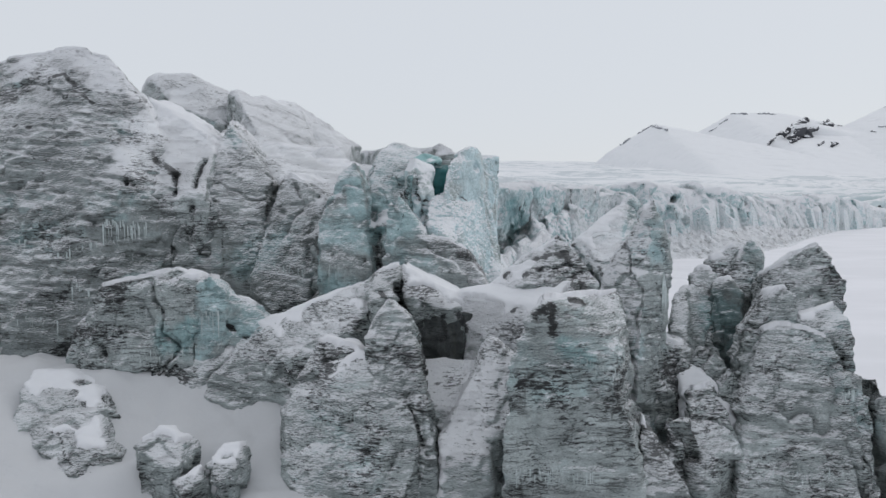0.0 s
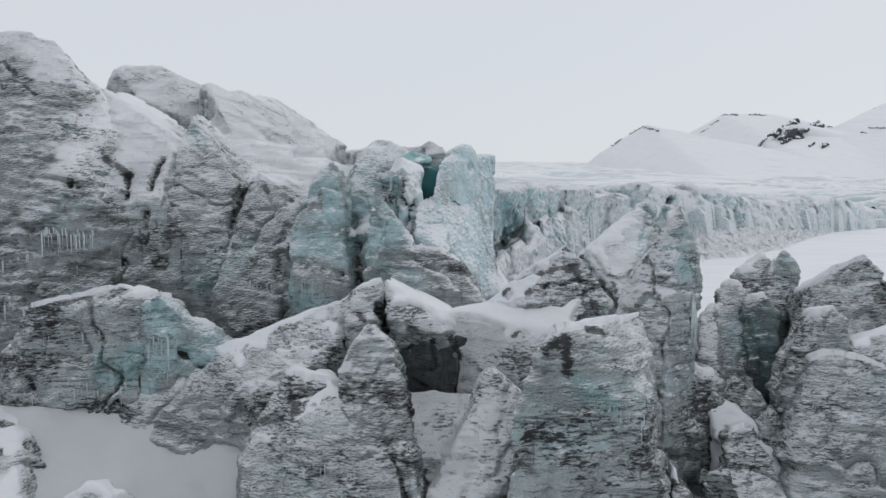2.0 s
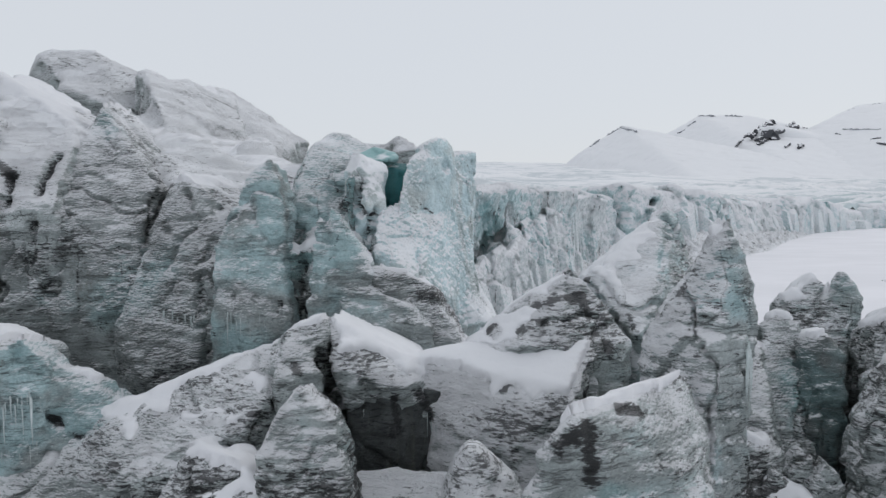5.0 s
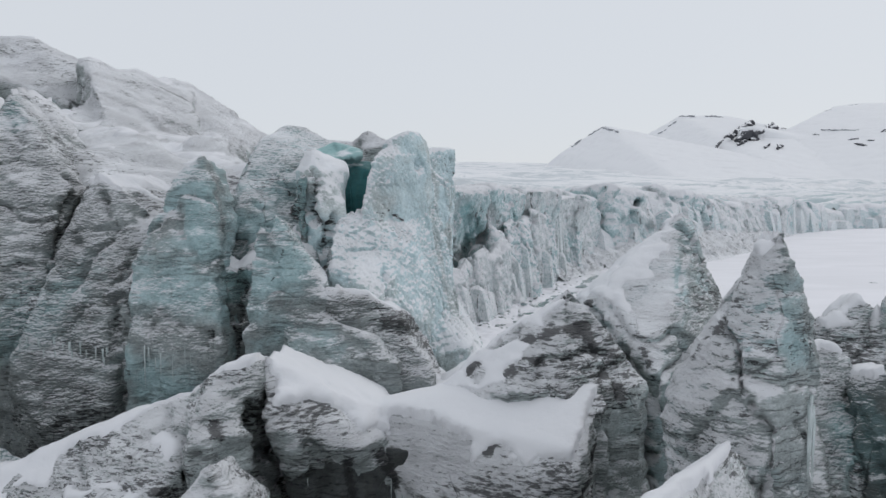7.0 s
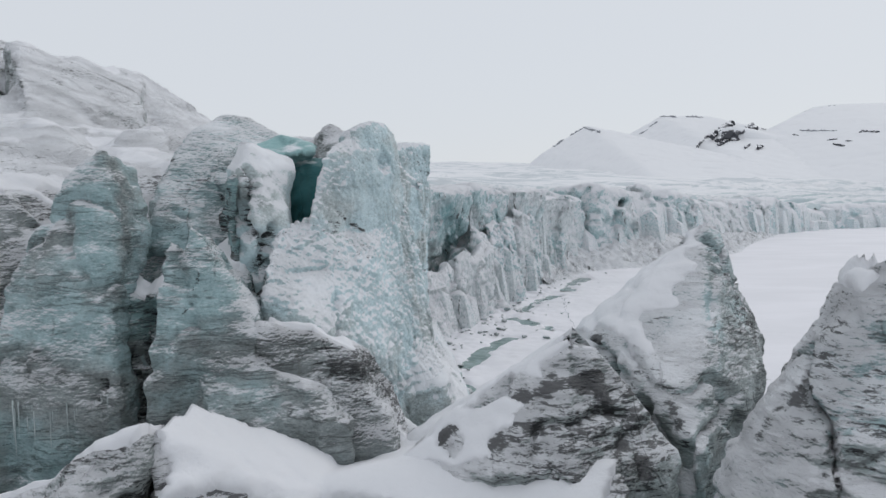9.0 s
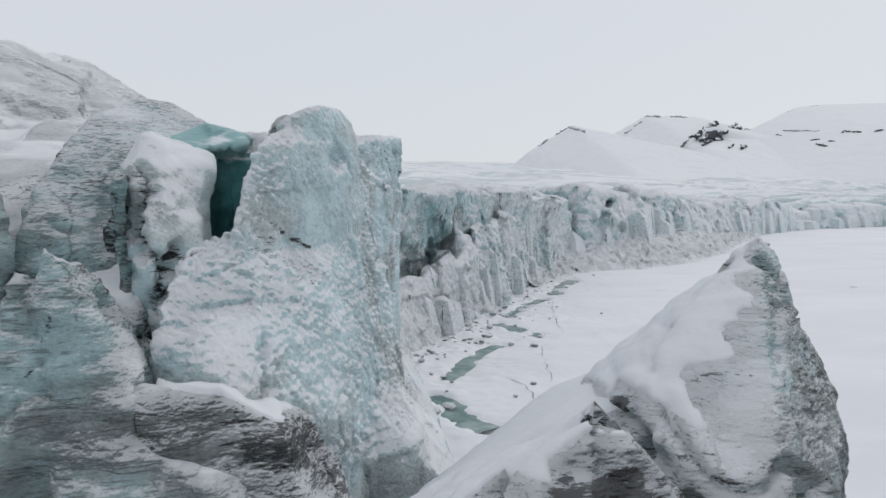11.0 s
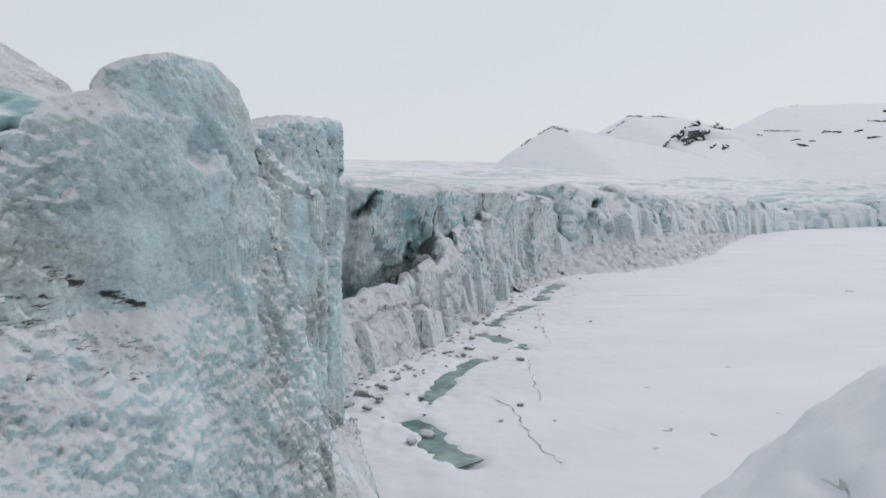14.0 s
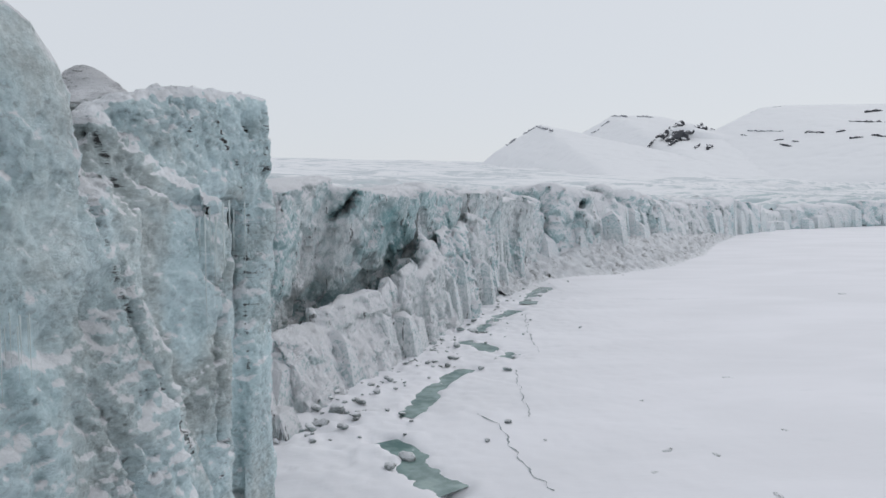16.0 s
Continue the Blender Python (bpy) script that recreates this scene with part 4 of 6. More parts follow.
# snow-capped ice heads farther back
ice("ice_dome", "rounded snow-covered ice head behind the cliff", M_BACK, [
    hull([(-47, 118, 47.1), (-46.3, 118, 49.9), (-45.1, 119, 50.7), (-39.6, 120, 50.3), (-34.7, 120, 47.5), (-30.7, 119, 43.5), (-40.9, 112, 45), (-31.9, 110, 41.9)], base=26, back=(-3, 8, -2)),
], seed=23, lumps=0.7, chunk=0.7, chunks=(0.14, 0.14, 0.1), voxel=0.55, category="ice wall", snow=0.3, catch=0.84)
ice("ice_dome", "long snow-covered ice ridge behind the cliff", M_BACK, [
    hull([(-34.8, 130, 43.8), (-34, 134, 46.3), (-31.4, 135, 46.8), (-27, 136, 47.3), (-23, 136, 45.5), (-17.7, 135, 42.5), (-14.8, 133, 39.8), (-25.3, 118, 40.4), (-15.6, 112, 36.2)], base=22, spread=1.1, back=(-3, 10, -2)),
    hull([(-30.3, 98, 40), (-28.6, 110, 41.9), (-22.4, 104, 38.2), (-15.6, 92, 34.3), (-13.9, 112, 37.4), (-18.5, 86, 34.1)], base=22, spread=1),
    hull([(-31.5, 112, 46.6), (-30, 114, 45.4), (-29, 117, 44.8), (-27.7, 126, 45.7), (-26.9, 136, 47.4), (-22.6, 104, 38.6), (-24.1, 98, 38.8), (-18.6, 110, 39.7)], base=22, spread=1, back=(-3, 8, -2)),
], seed=25, lumps=0.6, chunk=0.7, chunks=(0.14, 0.14, 0.1), voxel=0.55, category="ice wall", snow=0.3, catch=0.84)
ice("ice_dome", "small rounded ice knob behind the corner column", M_BACK, [
    hull([(-1.1, 94, 37.3), (-0.6, 94, 37.6), (0.1, 94, 37.5), (0.9, 93, 36.8), (1.2, 92, 36.3), (-0.3, 92, 36)], base=20, spread=1.2, back=(-0.5, 4, -0.5)),
], seed=24, lumps=0.2, voxel=0.3, category="ice wall", snow=0)
ice("ice_dome", "low snowy hump on the skyline", M_BACK, [
    hull([(-16.3, 150, 40.1), (-13.5, 150, 40.4), (-10.3, 145, 39.4), (-1.7, 118, 37.9), (0.1, 118, 39), (1.3, 117, 37.8)], base=28, spread=1, back=(-3, 12, -1)),
], seed=27, lumps=0.4, voxel=0.6, category="ice wall", snow=0, strata=0.1, cracks=0.2)

# the broken seracs in front
ice("serac", "tilted grey ice slab with a blue-green broken side", M_BLOCK, [
    hull([(-26.8, 57, 24.1), (-23.8, 58, 24.9), (-20.8, 58.5, 25.5), (-18.9, 57.6, 24.7), (-26.8, 55.5, 18.6), (-25.5, 55.3, 16.4), (-19.1, 56.3, 19), (-29.5, 57.5, 18.5), (-23.5, 55.6, 17.9), (-25.9, 56, 22)], base=12, spread=1, back=(0.5, 4, -1)),
], seed=31, lumps=0.3, chunk=0.5, cracks=0.8, category="serac", group="broken seracs", voxel=0.18)
ice("serac", "split teal ice block leaning on a slab", M_FIN, [
    hull([(-19, 57.2, 24.6), (-18.3, 57.6, 25), (-17.7, 57.8, 24.1), (-16.8, 57.6, 23.4), (-16.9, 56.8, 20.6), (-18.4, 56.4, 18.9), (-19.3, 56.8, 21.4)], base=15, spread=0.9, back=(0.4, 2.2, -0.5)),
    hull([(-17.3, 58, 23.3), (-16.6, 58.4, 23.3), (-15, 58.8, 22.4), (-15.2, 58, 21.9), (-16.5, 57.6, 22.5)], base=20, spread=0.9, back=(0.3, 1.5, -0.3)),
    hull([(-16.7, 57.6, 22), (-15, 58.5, 22.2), (-13.9, 59, 21.1), (-14.1, 57.6, 20), (-17.4, 56.6, 19.2), (-16.7, 57, 20.2)], base=14, spread=0.95, back=(0.4, 2.5, -0.6)),
], seed=33, lumps=0.12, chunk=0.25, category="serac", group="broken seracs", voxel=0.18)
ice("serac", "long grey ice ridge with a snowy crest", M_BLOCK, [
    hull([(-12.8, 58.3, 21), (-9.7, 58.8, 21.9), (-7.2, 59.3, 23.8), (-5.8, 59, 24.4), (-5.7, 56, 22.3), (-7.9, 54.2, 20.3), (-14.2, 56.8, 19.9), (-18.5, 57, 18.7), (-25.9, 57, 16), (-23.1, 55.6, 15.4), (-16.5, 54.4, 14.6), (-11.7, 53, 15.7), (-7.6, 53.6, 18.6), (-15.3, 55.8, 17.5)], base=9, spread=1.05, back=(0.5, 2, -1.5)),
    hull([(-6.8, 59, 23.7), (-5.6, 58.2, 25), (-4.7, 58.6, 25.3), (-3.3, 58.8, 25.6), (-3.7, 56.4, 23.5), (-5.1, 55.5, 23.1)], base=12, spread=1.1, back=(0.2, 1.8, -0.5)),
], seed=35, lumps=0.3, strata=0.2, catch=0.8, chunk=0.4, category="serac", group="broken seracs", voxel=0.18)
ice("serac", "snow-topped ice bridge over a dark hollow", M_DRIFTED, [
    hull([(-3.5, 58.9, 25.6), (-1.7, 59.4, 24.5), (1, 60.4, 23.1), (1.2, 58.6, 22.4), (0.4, 57.8, 22.1), (-1.6, 57.4, 22.2), (-2.8, 57, 23.4), (-1.7, 59.4, 18.9), (2.6, 60.4, 18.1), (2.7, 60, 19.6)], base=None, back=(0.3, 3.2, -0.3)),
    hull([(1, 60.5, 23), (3.3, 61.5, 23.3), (6.2, 62, 23.8), (7.6, 61, 23.8), (10.5, 58.8, 23.8), (2.7, 58, 20.2), (4.6, 57, 20.2), (6.8, 56, 20.5), (8.6, 55.6, 22)], base=10, spread=1, back=(0.3, 4, -1)),
    hull([(-5, 61.5, 21), (3, 62.5, 21), (4, 66, 23), (-5, 66, 23)], base=9, spread=1),
], seed=37, lumps=0.2, strata=0.08, flutes=0.1, cracks=0.2, chunk=0.25, snow=0.3, catch=0.5, category="serac", group="broken seracs", voxel=0.18)
# extra dark face under the bridge, in place of shade in the hollow
ice("serac", "ice wall inside the hollow below a snow bridge, coloured dark as shade", M_DARK, [
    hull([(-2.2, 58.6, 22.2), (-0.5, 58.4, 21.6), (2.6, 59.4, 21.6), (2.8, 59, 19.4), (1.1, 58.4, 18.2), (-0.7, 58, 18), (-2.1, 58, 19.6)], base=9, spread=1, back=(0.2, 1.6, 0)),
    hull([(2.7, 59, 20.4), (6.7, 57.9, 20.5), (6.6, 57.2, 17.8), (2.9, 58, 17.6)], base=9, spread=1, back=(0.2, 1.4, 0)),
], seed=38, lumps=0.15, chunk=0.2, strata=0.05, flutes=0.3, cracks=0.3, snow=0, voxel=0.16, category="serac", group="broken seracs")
ice("serac", "narrow split ice fin with black crevices", M_GRIT, [
    hull([(-3.8, 51.6, 24), (-4.6, 51.2, 23.1), (-5.4, 50.6, 21.4), (-3.4, 51, 22.6), (-3.3, 50.4, 21.4), (-3.1, 49.2, 18.3), (-3.9, 49.2, 19), (-2.1, 46.6, 14.5), (-4.2, 46.8, 14.4)], base=8, spread=1.02, back=(0.2, 2, -0.4)),
    hull([(-3.7, 51.8, 23.9), (-2.3, 51.2, 22.6), (-2, 50.5, 21.4), (-1.2, 49, 18.5), (-1, 48, 16.6), (-2.2, 48.2, 16.9), (-2.5, 50.6, 21.3), (-0.4, 46.6, 14.5), (-1.6, 46.8, 14.4)], base=8, spread=1.02, back=(0.2, 2, -0.3)),
    hull([(-3.4, 51.8, 18.5), (-1.5, 51.8, 18.5), (-1.5, 53, 19), (-3.4, 53, 19)], base=8, spread=1.1),
], seed=39, lumps=0.1, cracks=0.5, chunk=0.22, voxel=0.13, snow=0.15, catch=0.8, category="serac", group="broken seracs")
# extra dark block behind the gap between the fin halves, painted shade
ice("serac", "added black block that stands for the shade in a narrow crevice", M_DARK, [
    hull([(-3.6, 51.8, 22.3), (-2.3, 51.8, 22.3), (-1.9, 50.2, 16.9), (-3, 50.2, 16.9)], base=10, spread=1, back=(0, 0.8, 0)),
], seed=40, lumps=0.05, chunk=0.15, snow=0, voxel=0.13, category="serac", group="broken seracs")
ice("serac", "low grey ice face hung with icicles", M_BLOCK, [
    hull([(-8.8, 53, 20.7), (-6.6, 51.8, 20.5), (-4.8, 50.2, 19.8), (-1.8, 47.4, 16.8), (-10.9, 49.3, 16.5), (-10.7, 47.3, 14), (-9.2, 45.3, 12.2), (-2.3, 44.8, 12.4), (-1.2, 46.3, 15.1)], base=8, spread=1.05, back=(0.3, 3, -0.6)),
], seed=41, lumps=0.25, chunk=0.35, category="serac", group="broken seracs", voxel=0.18)
ice("serac", "rounded snow-dusted ice lump", M_PEAK, [
    hull([(3.4, 51.6, 21.1), (2.8, 51.6, 20.6), (2.2, 51, 19.5), (2, 50, 18.7), (4.5, 51.4, 20.2), (5.5, 51, 19.5), (5.2, 49.4, 17.5), (5.2, 48.6, 16.4), (3.5, 47.8, 15.7), (1, 49.6, 17.4), (0.3, 48.8, 16.4), (0.6, 47.6, 15.1), (2.8, 47, 15)], base=8, spread=1.25, back=(0.2, 2.4, -0.4)),
    hull([(-0.4, 48, 15.6), (0.6, 47.4, 15.2), (2.5, 46.6, 15), (3.1, 46, 14.7), (-0.1, 46.2, 14.7)], base=8, spread=1.3, back=(0.2, 2.6, -0.2)),
    hull([(-1.6, 50, 16.6), (5, 50, 16), (5, 56, 18.6), (-2.2, 56, 18.8)], base=8, spread=1),
], seed=43, lumps=0.3, chunk=0.3, round_off=14, snow=0, category="serac", group="broken seracs", voxel=0.18)
ice("serac", "broad banded ice tower with a gritty snow cap", M_BLOCK, [
    hull([(5.8, 43.6, 24.9), (4.9, 43.4, 23.8), (8, 45.2, 25), (12, 50.5, 24.7), (12, 48.6, 23.6), (10.9, 44.3, 21.4), (10.7, 43.3, 19.6), (4.3, 42.9, 22.6), (3.7, 42.2, 20.6), (3.6, 41.6, 13.7), (12, 42.5, 13.3)], base=6, spread=1.05, back=(0.8, 2.6, -1)),
], seed=45, lumps=0.2, strata=0.16, flutes=0.06, cracks=0.2, chunk=0.2, category="serac", group="broken seracs", voxel=0.18)
ice("serac", "leaning ice spire with a pale teal tip", M_SLOPE, [
    hull([(15.5, 54.3, 31), (15.3, 55.2, 30.6), (13.4, 55.2, 27.2), (12.2, 55.5, 25.3), (11.9, 55, 24.4), (16.6, 55, 27.9), (16.7, 54.5, 26), (15.9, 53, 21.7), (15.5, 52.3, 19.9), (13, 53, 23.8), (13.6, 50.8, 19.1), (12.4, 53.5, 24.3)], base=6, spread=1.02, back=(0.3, 1.5, -0.5)),
], seed=47, lumps=0.12, chunk=0.2, strata=0.12, voxel=0.14, category="serac", group="broken seracs")
ice("serac", "snow-covered ice pyramid with a black gritty face", M_PEAK, [
    hull([(9.6, 61.8, 28.1), (7.4, 61.8, 26.3), (6, 61, 24.7), (3.6, 61, 23.4), (2.7, 61.3, 22.9), (10.5, 61.6, 27.3), (12, 61, 25.1), (12.8, 60.5, 23.9), (12.3, 59.5, 23), (6.4, 59, 24.1), (8.5, 58.4, 24), (7, 66, 24.5), (11, 65, 26)], base=8, spread=1.05),
], seed=49, lumps=0.35, chunk=0.2, strata=0.08, voxel=0.14, snow=0.16, catch=0.66, category="serac", group="broken seracs")
ice("serac", "snow-capped ice peak with a teal hollow", M_SLOPE, [
    hull([(17.7, 69.5, 31), (18.5, 70, 30.8), (15.9, 68.5, 29.7), (13.2, 66.2, 27.5), (11.9, 65, 26.8), (13.1, 62.3, 24.9), (13.6, 60.8, 24), (19.1, 69.5, 28.9), (19.8, 68.3, 26), (18.2, 65.5, 25.4), (12.8, 64.3, 26.7), (12, 71, 25.5), (17, 73, 28)], base=6, spread=1.05),
], seed=51, lumps=0.35, chunk=0.2, strata=0.08, voxel=0.15, snow=0.16, catch=0.66, category="serac", group="broken seracs")
ice("snow_drift", "smooth snow saddle between the cliff and the peaks", M_SNOW, [
    hull([(3.8, 64.5, 22.8), (6, 66.5, 24.3), (9.5, 67, 25.8), (13, 66.5, 26.3), (15.5, 72, 27), (12, 74, 25), (6.5, 74, 21), (5, 69, 22.5)], base=5, spread=1.1),
], seed=52, lumps=0.3, chunk=0.0, strata=0.0, flutes=0.0, cracks=0.0, voxel=0.25, round_off=8, snow=0, category="snow")
ice("snow_drift", "steep snow bank packed between broken seracs", M_SNOW, [
    hull([(17.4, 54.5, 18.7), (18.9, 53.5, 18.3), (20.3, 51.5, 17), (20.5, 50.5, 15.4), (18.3, 50.2, 14.6), (17, 51.8, 16.5)], base=6, spread=1.05, back=(0.5, 1.5, -0.2)),
], seed=54, lumps=0.3, chunk=0.15, strata=0.0, flutes=0.0, cracks=0.0, voxel=0.18, round_off=6, snow=0, category="snow")
ice("serac", "slim upright ice pillar", M_BLOCK, [
    hull([(21, 62.5, 24.4), (21.9, 62.5, 24.9), (23, 62, 24.5), (21.9, 60.5, 22.2), (22.4, 58.8, 19.8), (21.8, 57.5, 17.7), (19.4, 58, 19), (19.9, 60, 21.9)], base=8, spread=1, back=(0.8, 1.8, -0.3)),
    hull([(18.9, 60, 23), (20.1, 60.5, 23.5), (18.8, 57.5, 19.8), (16.8, 55, 19), (18.3, 54, 18.2)], base=8, spread=1, back=(0.8, 2, -0.3)),
], seed=53, lumps=0.2, chunk=0.3, category="serac", group="broken seracs", voxel=0.18)
ice("serac", "dark teal hollow ice block", M_DEEP, [
    hull([(22.5, 60.5, 23.9), (23.5, 60, 24.2), (24.3, 59.5, 23.1), (23.8, 58.5, 20.2), (22.9, 58, 19.2), (21.7, 58.5, 20.2), (21.4, 59.5, 21.7)], base=8, spread=0.95, back=(0.8, 2, -0.2)),
], seed=55, lumps=0.15, chunk=0.3, category="serac", group="broken seracs", voxel=0.18)
ice("serac", "blocky ice crag with an upright teal horn", M_BLOCK, [
    hull([(26.8, 64.5, 27.2), (27.8, 64.5, 26.2), (27.4, 63.5, 24.6), (26.3, 64.5, 25.7)], base=20, back=(0.4, 1.2, -0.3)),
    hull([(25.9, 66, 26.6), (23.5, 65.5, 25.2), (23.2, 64, 24), (23.8, 62.5, 23.1), (25.9, 62, 22.2), (27.3, 63.8, 24.8)], base=6, spread=1.05, back=(0.8, 2.5, -0.5)),
], seed=56, lumps=0.2, chunk=0.3, category="serac", group="broken seracs", voxel=0.18)
ice("serac", "pointed ice block with a sheared top", M_BLOCK, [
    hull([(25.8, 60, 24.9), (28.1, 60, 26.5), (29.9, 59, 27.3), (30.5, 58.5, 26.4), (31.6, 58, 24.2), (31.2, 57, 22.4), (28.3, 56, 21.9), (25.2, 59, 23.2)], base=4, spread=1.1, back=(1, 3.5, -1)),
], seed=57, lumps=0.35, category="serac", group="broken seracs", voxel=0.18)
ice("serac", "rounded pale ice boulder", M_BLOCK, [
    hull([(21.8, 54, 21.4), (22.8, 54.5, 22.8), (24, 55, 24.1), (25.2, 54, 24.6), (25.9, 53.5, 23.9), (25.3, 52.8, 21.3), (22.4, 53, 20.8)], base=6, spread=1, back=(0.8, 2.5, -0.5)),
], seed=59, lumps=0.25, round_off=8, chunk=0.25, category="serac", group="broken seracs", voxel=0.18)
ice("serac", "wide grey ice block with rippled sides", M_BLOCK, [
    hull([(22.5, 52.3, 21.5), (23.9, 52.3, 22.1), (25.9, 51.5, 21.8), (27.2, 51, 21.1), (27.6, 50.5, 19.6), (20.8, 51, 17.5), (20, 49.5, 14.4), (19.4, 47, 11.4), (27.1, 48.5, 15.5), (26.9, 46.5, 11.6)], base=3, spread=1.05, back=(0.8, 3.5, -0.8)),
    hull([(25.8, 53.5, 22.3), (29, 54, 23.3), (29.4, 53, 22.4), (28.8, 51.5, 19.4), (26, 52, 20.9)], base=3, spread=1.05, back=(0.8, 3, -0.6)),
], seed=61, lumps=0.3, strata=0.1, flutes=0.06, category="serac", group="broken seracs", voxel=0.18)
ice("serac", "low broken ice block beside a crevice", M_BLOCK, [
    hull([(17, 50.8, 17.2), (18.9, 51, 17.6), (19.7, 50, 16.2), (19.8, 48.5, 14), (16.5, 49, 14.2), (16.5, 46, 11.8)], base=4, spread=1.1, back=(0.6, 2.2, -0.4)),
], seed=63, lumps=0.25, category="serac", group="broken seracs", voxel=0.18)
ice("serac", "gritty ice shoulder with a narrow standing flake", M_GRIT, [
    hull([(12.5, 46.5, 16.7), (13.5, 46, 16), (14.7, 45, 14.1), (15.2, 43.5, 12.9), (12, 43.5, 12.9)], base=6, spread=1.1, back=(0.6, 2.4, -0.4)),
    hull([(14.7, 47.5, 16.5), (15.3, 47.3, 16.5), (15.6, 46.3, 14.7), (14.7, 46.2, 14.4)], base=10, spread=1.1, back=(0.2, 0.7, 0)),
    hull([(13.6, 53, 19.1), (15.4, 52, 17.3), (17.2, 52.5, 16.7), (18.7, 56, 19.3), (15.6, 55, 20.3)], base=8, spread=1, back=(0.5, 2.5, -0.3)),
], seed=65, lumps=0.25, category="serac", group="broken seracs", voxel=0.18)
ice("serac", "ice blade standing against the frozen bay", M_BLOCK, [
    hull([(27.8, 50.5, 19.2), (28.6, 50, 18.8), (28.8, 49, 16.9), (28.6, 47.5, 14.3), (28, 46, 11.8), (27.1, 48.5, 15.5)], base=0, spread=1.05, back=(0.8, 3, -0.6)),
    hull([(30.1, 51, 18.3), (30.5, 50.5, 17.6), (30.8, 49, 14.5), (30, 47, 11.4)], base=0, spread=1.05, back=(0.8, 3, -0.6)),
], seed=67, lumps=0.3, category="serac", group="broken seracs", voxel=0.18)

# blocks on the snow terrace
ice("ice_boulder", "large snow-capped ice boulder half sunk in snow", M_BLOCK, [
    hull([(-29.9, 51, 17.6), (-30, 53, 18.2), (-27.4, 53.5, 18.1), (-24.5, 51.5, 17), (-21.7, 47.4, 14), (-22.3, 45.5, 12.6), (-27.1, 47.5, 14.4), (-29.2, 49, 15.4)], base=10, spread=1, back=(0.4, 2.5, -0.6)),
], seed=69, lumps=0.25, voxel=0.18, category="ice boulder", group="terrace boulders")
ice("ice_boulder", "small angular ice boulder in snow", M_BLOCK, [
    hull([(-19.6, 46.5, 15.1), (-18.4, 47.3, 15.8), (-16.8, 46.8, 15.2), (-16.5, 45.3, 14.2), (-17.1, 45, 13.9), (-19.2, 46, 14.7)], base=12, spread=0.9, back=(0.3, 1.5, -0.4)),
], seed=71, lumps=0.15, voxel=0.12, category="ice boulder", group="terrace boulders")
ice("ice_boulder", "small grey ice boulder in snow", M_BLOCK, [
    hull([(-16.6, 44.5, 13.6), (-15.4, 44.8, 14.1), (-15.1, 44.2, 13.8), (-15.7, 43.6, 13.2)], base=12, spread=0.9, back=(0.2, 1, -0.3)),
], seed=73, lumps=0.1, voxel=0.1, category="ice boulder", group="terrace boulders")
ice("ice_boulder", "curved ice rib sticking out of snow", M_BLOCK, [
    hull([(-14.6, 45, 14.4), (-13.9, 46.2, 15), (-12.8, 46.4, 15.1), (-12.8, 45, 14.4), (-13.7, 44.2, 13.8)], base=12, spread=0.9, back=(0.2, 1, -0.3)),
], seed=75, lumps=0.1, voxel=0.1, category="ice boulder", group="terrace boulders")
ice("ice_boulder", "ice lump wedged between seracs", M_BLOCK, [
    hull([(19.1, 53.5, 18.5), (19.9, 53.5, 19.7), (20.8, 53.5, 18.7), (20.5, 53, 17.8), (19.2, 53, 17.8)], base=8, spread=1, back=(0.2, 1.2, 0)),
], seed=80, lumps=0.1, voxel=0.12, category="ice boulder", group="wedged boulders")
ice("ice_boulder", "ice lump wedged between seracs", M_BLOCK, [
    hull([(19.4, 51.5, 17.5), (20.4, 51.5, 18.8), (21.5, 51.5, 17.6), (21.1, 51, 16.6), (19.6, 51, 16.6)], base=8, spread=1, back=(0.2, 1.2, 0)),
], seed=81, lumps=0.1, voxel=0.12, category="ice boulder", group="wedged boulders")
ice("ice_boulder", "ice lump wedged between seracs", M_BLOCK, [
    hull([(18.7, 54.5, 18.7), (19.4, 54.5, 19.7), (20.2, 54.5, 18.9), (19.9, 54, 18.1), (18.8, 54, 18.1)], base=8, spread=1, back=(0.2, 1.2, 0)),
], seed=82, lumps=0.1, voxel=0.12, category="ice boulder", group="wedged boulders")
ice("ice_boulder", "ice lump wedged between seracs", M_BLOCK, [
    hull([(17, 54, 18), (17.8, 54, 19.1), (18.7, 54, 18.2), (18.3, 53.5, 17.3), (17.1, 53.5, 17.3)], base=8, spread=1, back=(0.2, 1.2, 0)),
], seed=83, lumps=0.1, voxel=0.12, category="ice boulder", group="wedged boulders")
ice("ice_boulder", "ice lump wedged between seracs", M_BLOCK, [
    hull([(21, 53.5, 19.4), (21.8, 53.5, 20.4), (22.5, 53.5, 19.5), (22.2, 53, 18.7), (21.1, 53, 18.7)], base=8, spread=1, back=(0.2, 1.2, 0)),
], seed=84, lumps=0.1, voxel=0.12, category="ice boulder", group="wedged boulders")
ice("ice_boulder", "ice lump wedged between seracs", M_BLOCK, [
    hull([(21.7, 53, 19.1), (22.4, 53, 20), (23.2, 53, 19.2), (22.8, 52.5, 18.4), (21.7, 52.5, 18.4)], base=8, spread=1, back=(0.2, 1.2, 0)),
], seed=85, lumps=0.1, voxel=0.12, category="ice boulder", group="wedged boulders")


# ---- ground: the frozen bay, one sheet to the horizon ----
def spaced(low, high, step, far):
    """Grid lines every step from low to high, ever wider beyond, out to far."""
    mid = np.arange(low, high + step, step)
    grow = step * 1.25 ** np.arange(1, 40)
    up, down = high + np.cumsum(grow), low - np.cumsum(grow)
    return np.concatenate((down[down > -far][::-1], mid, up[up < far]))


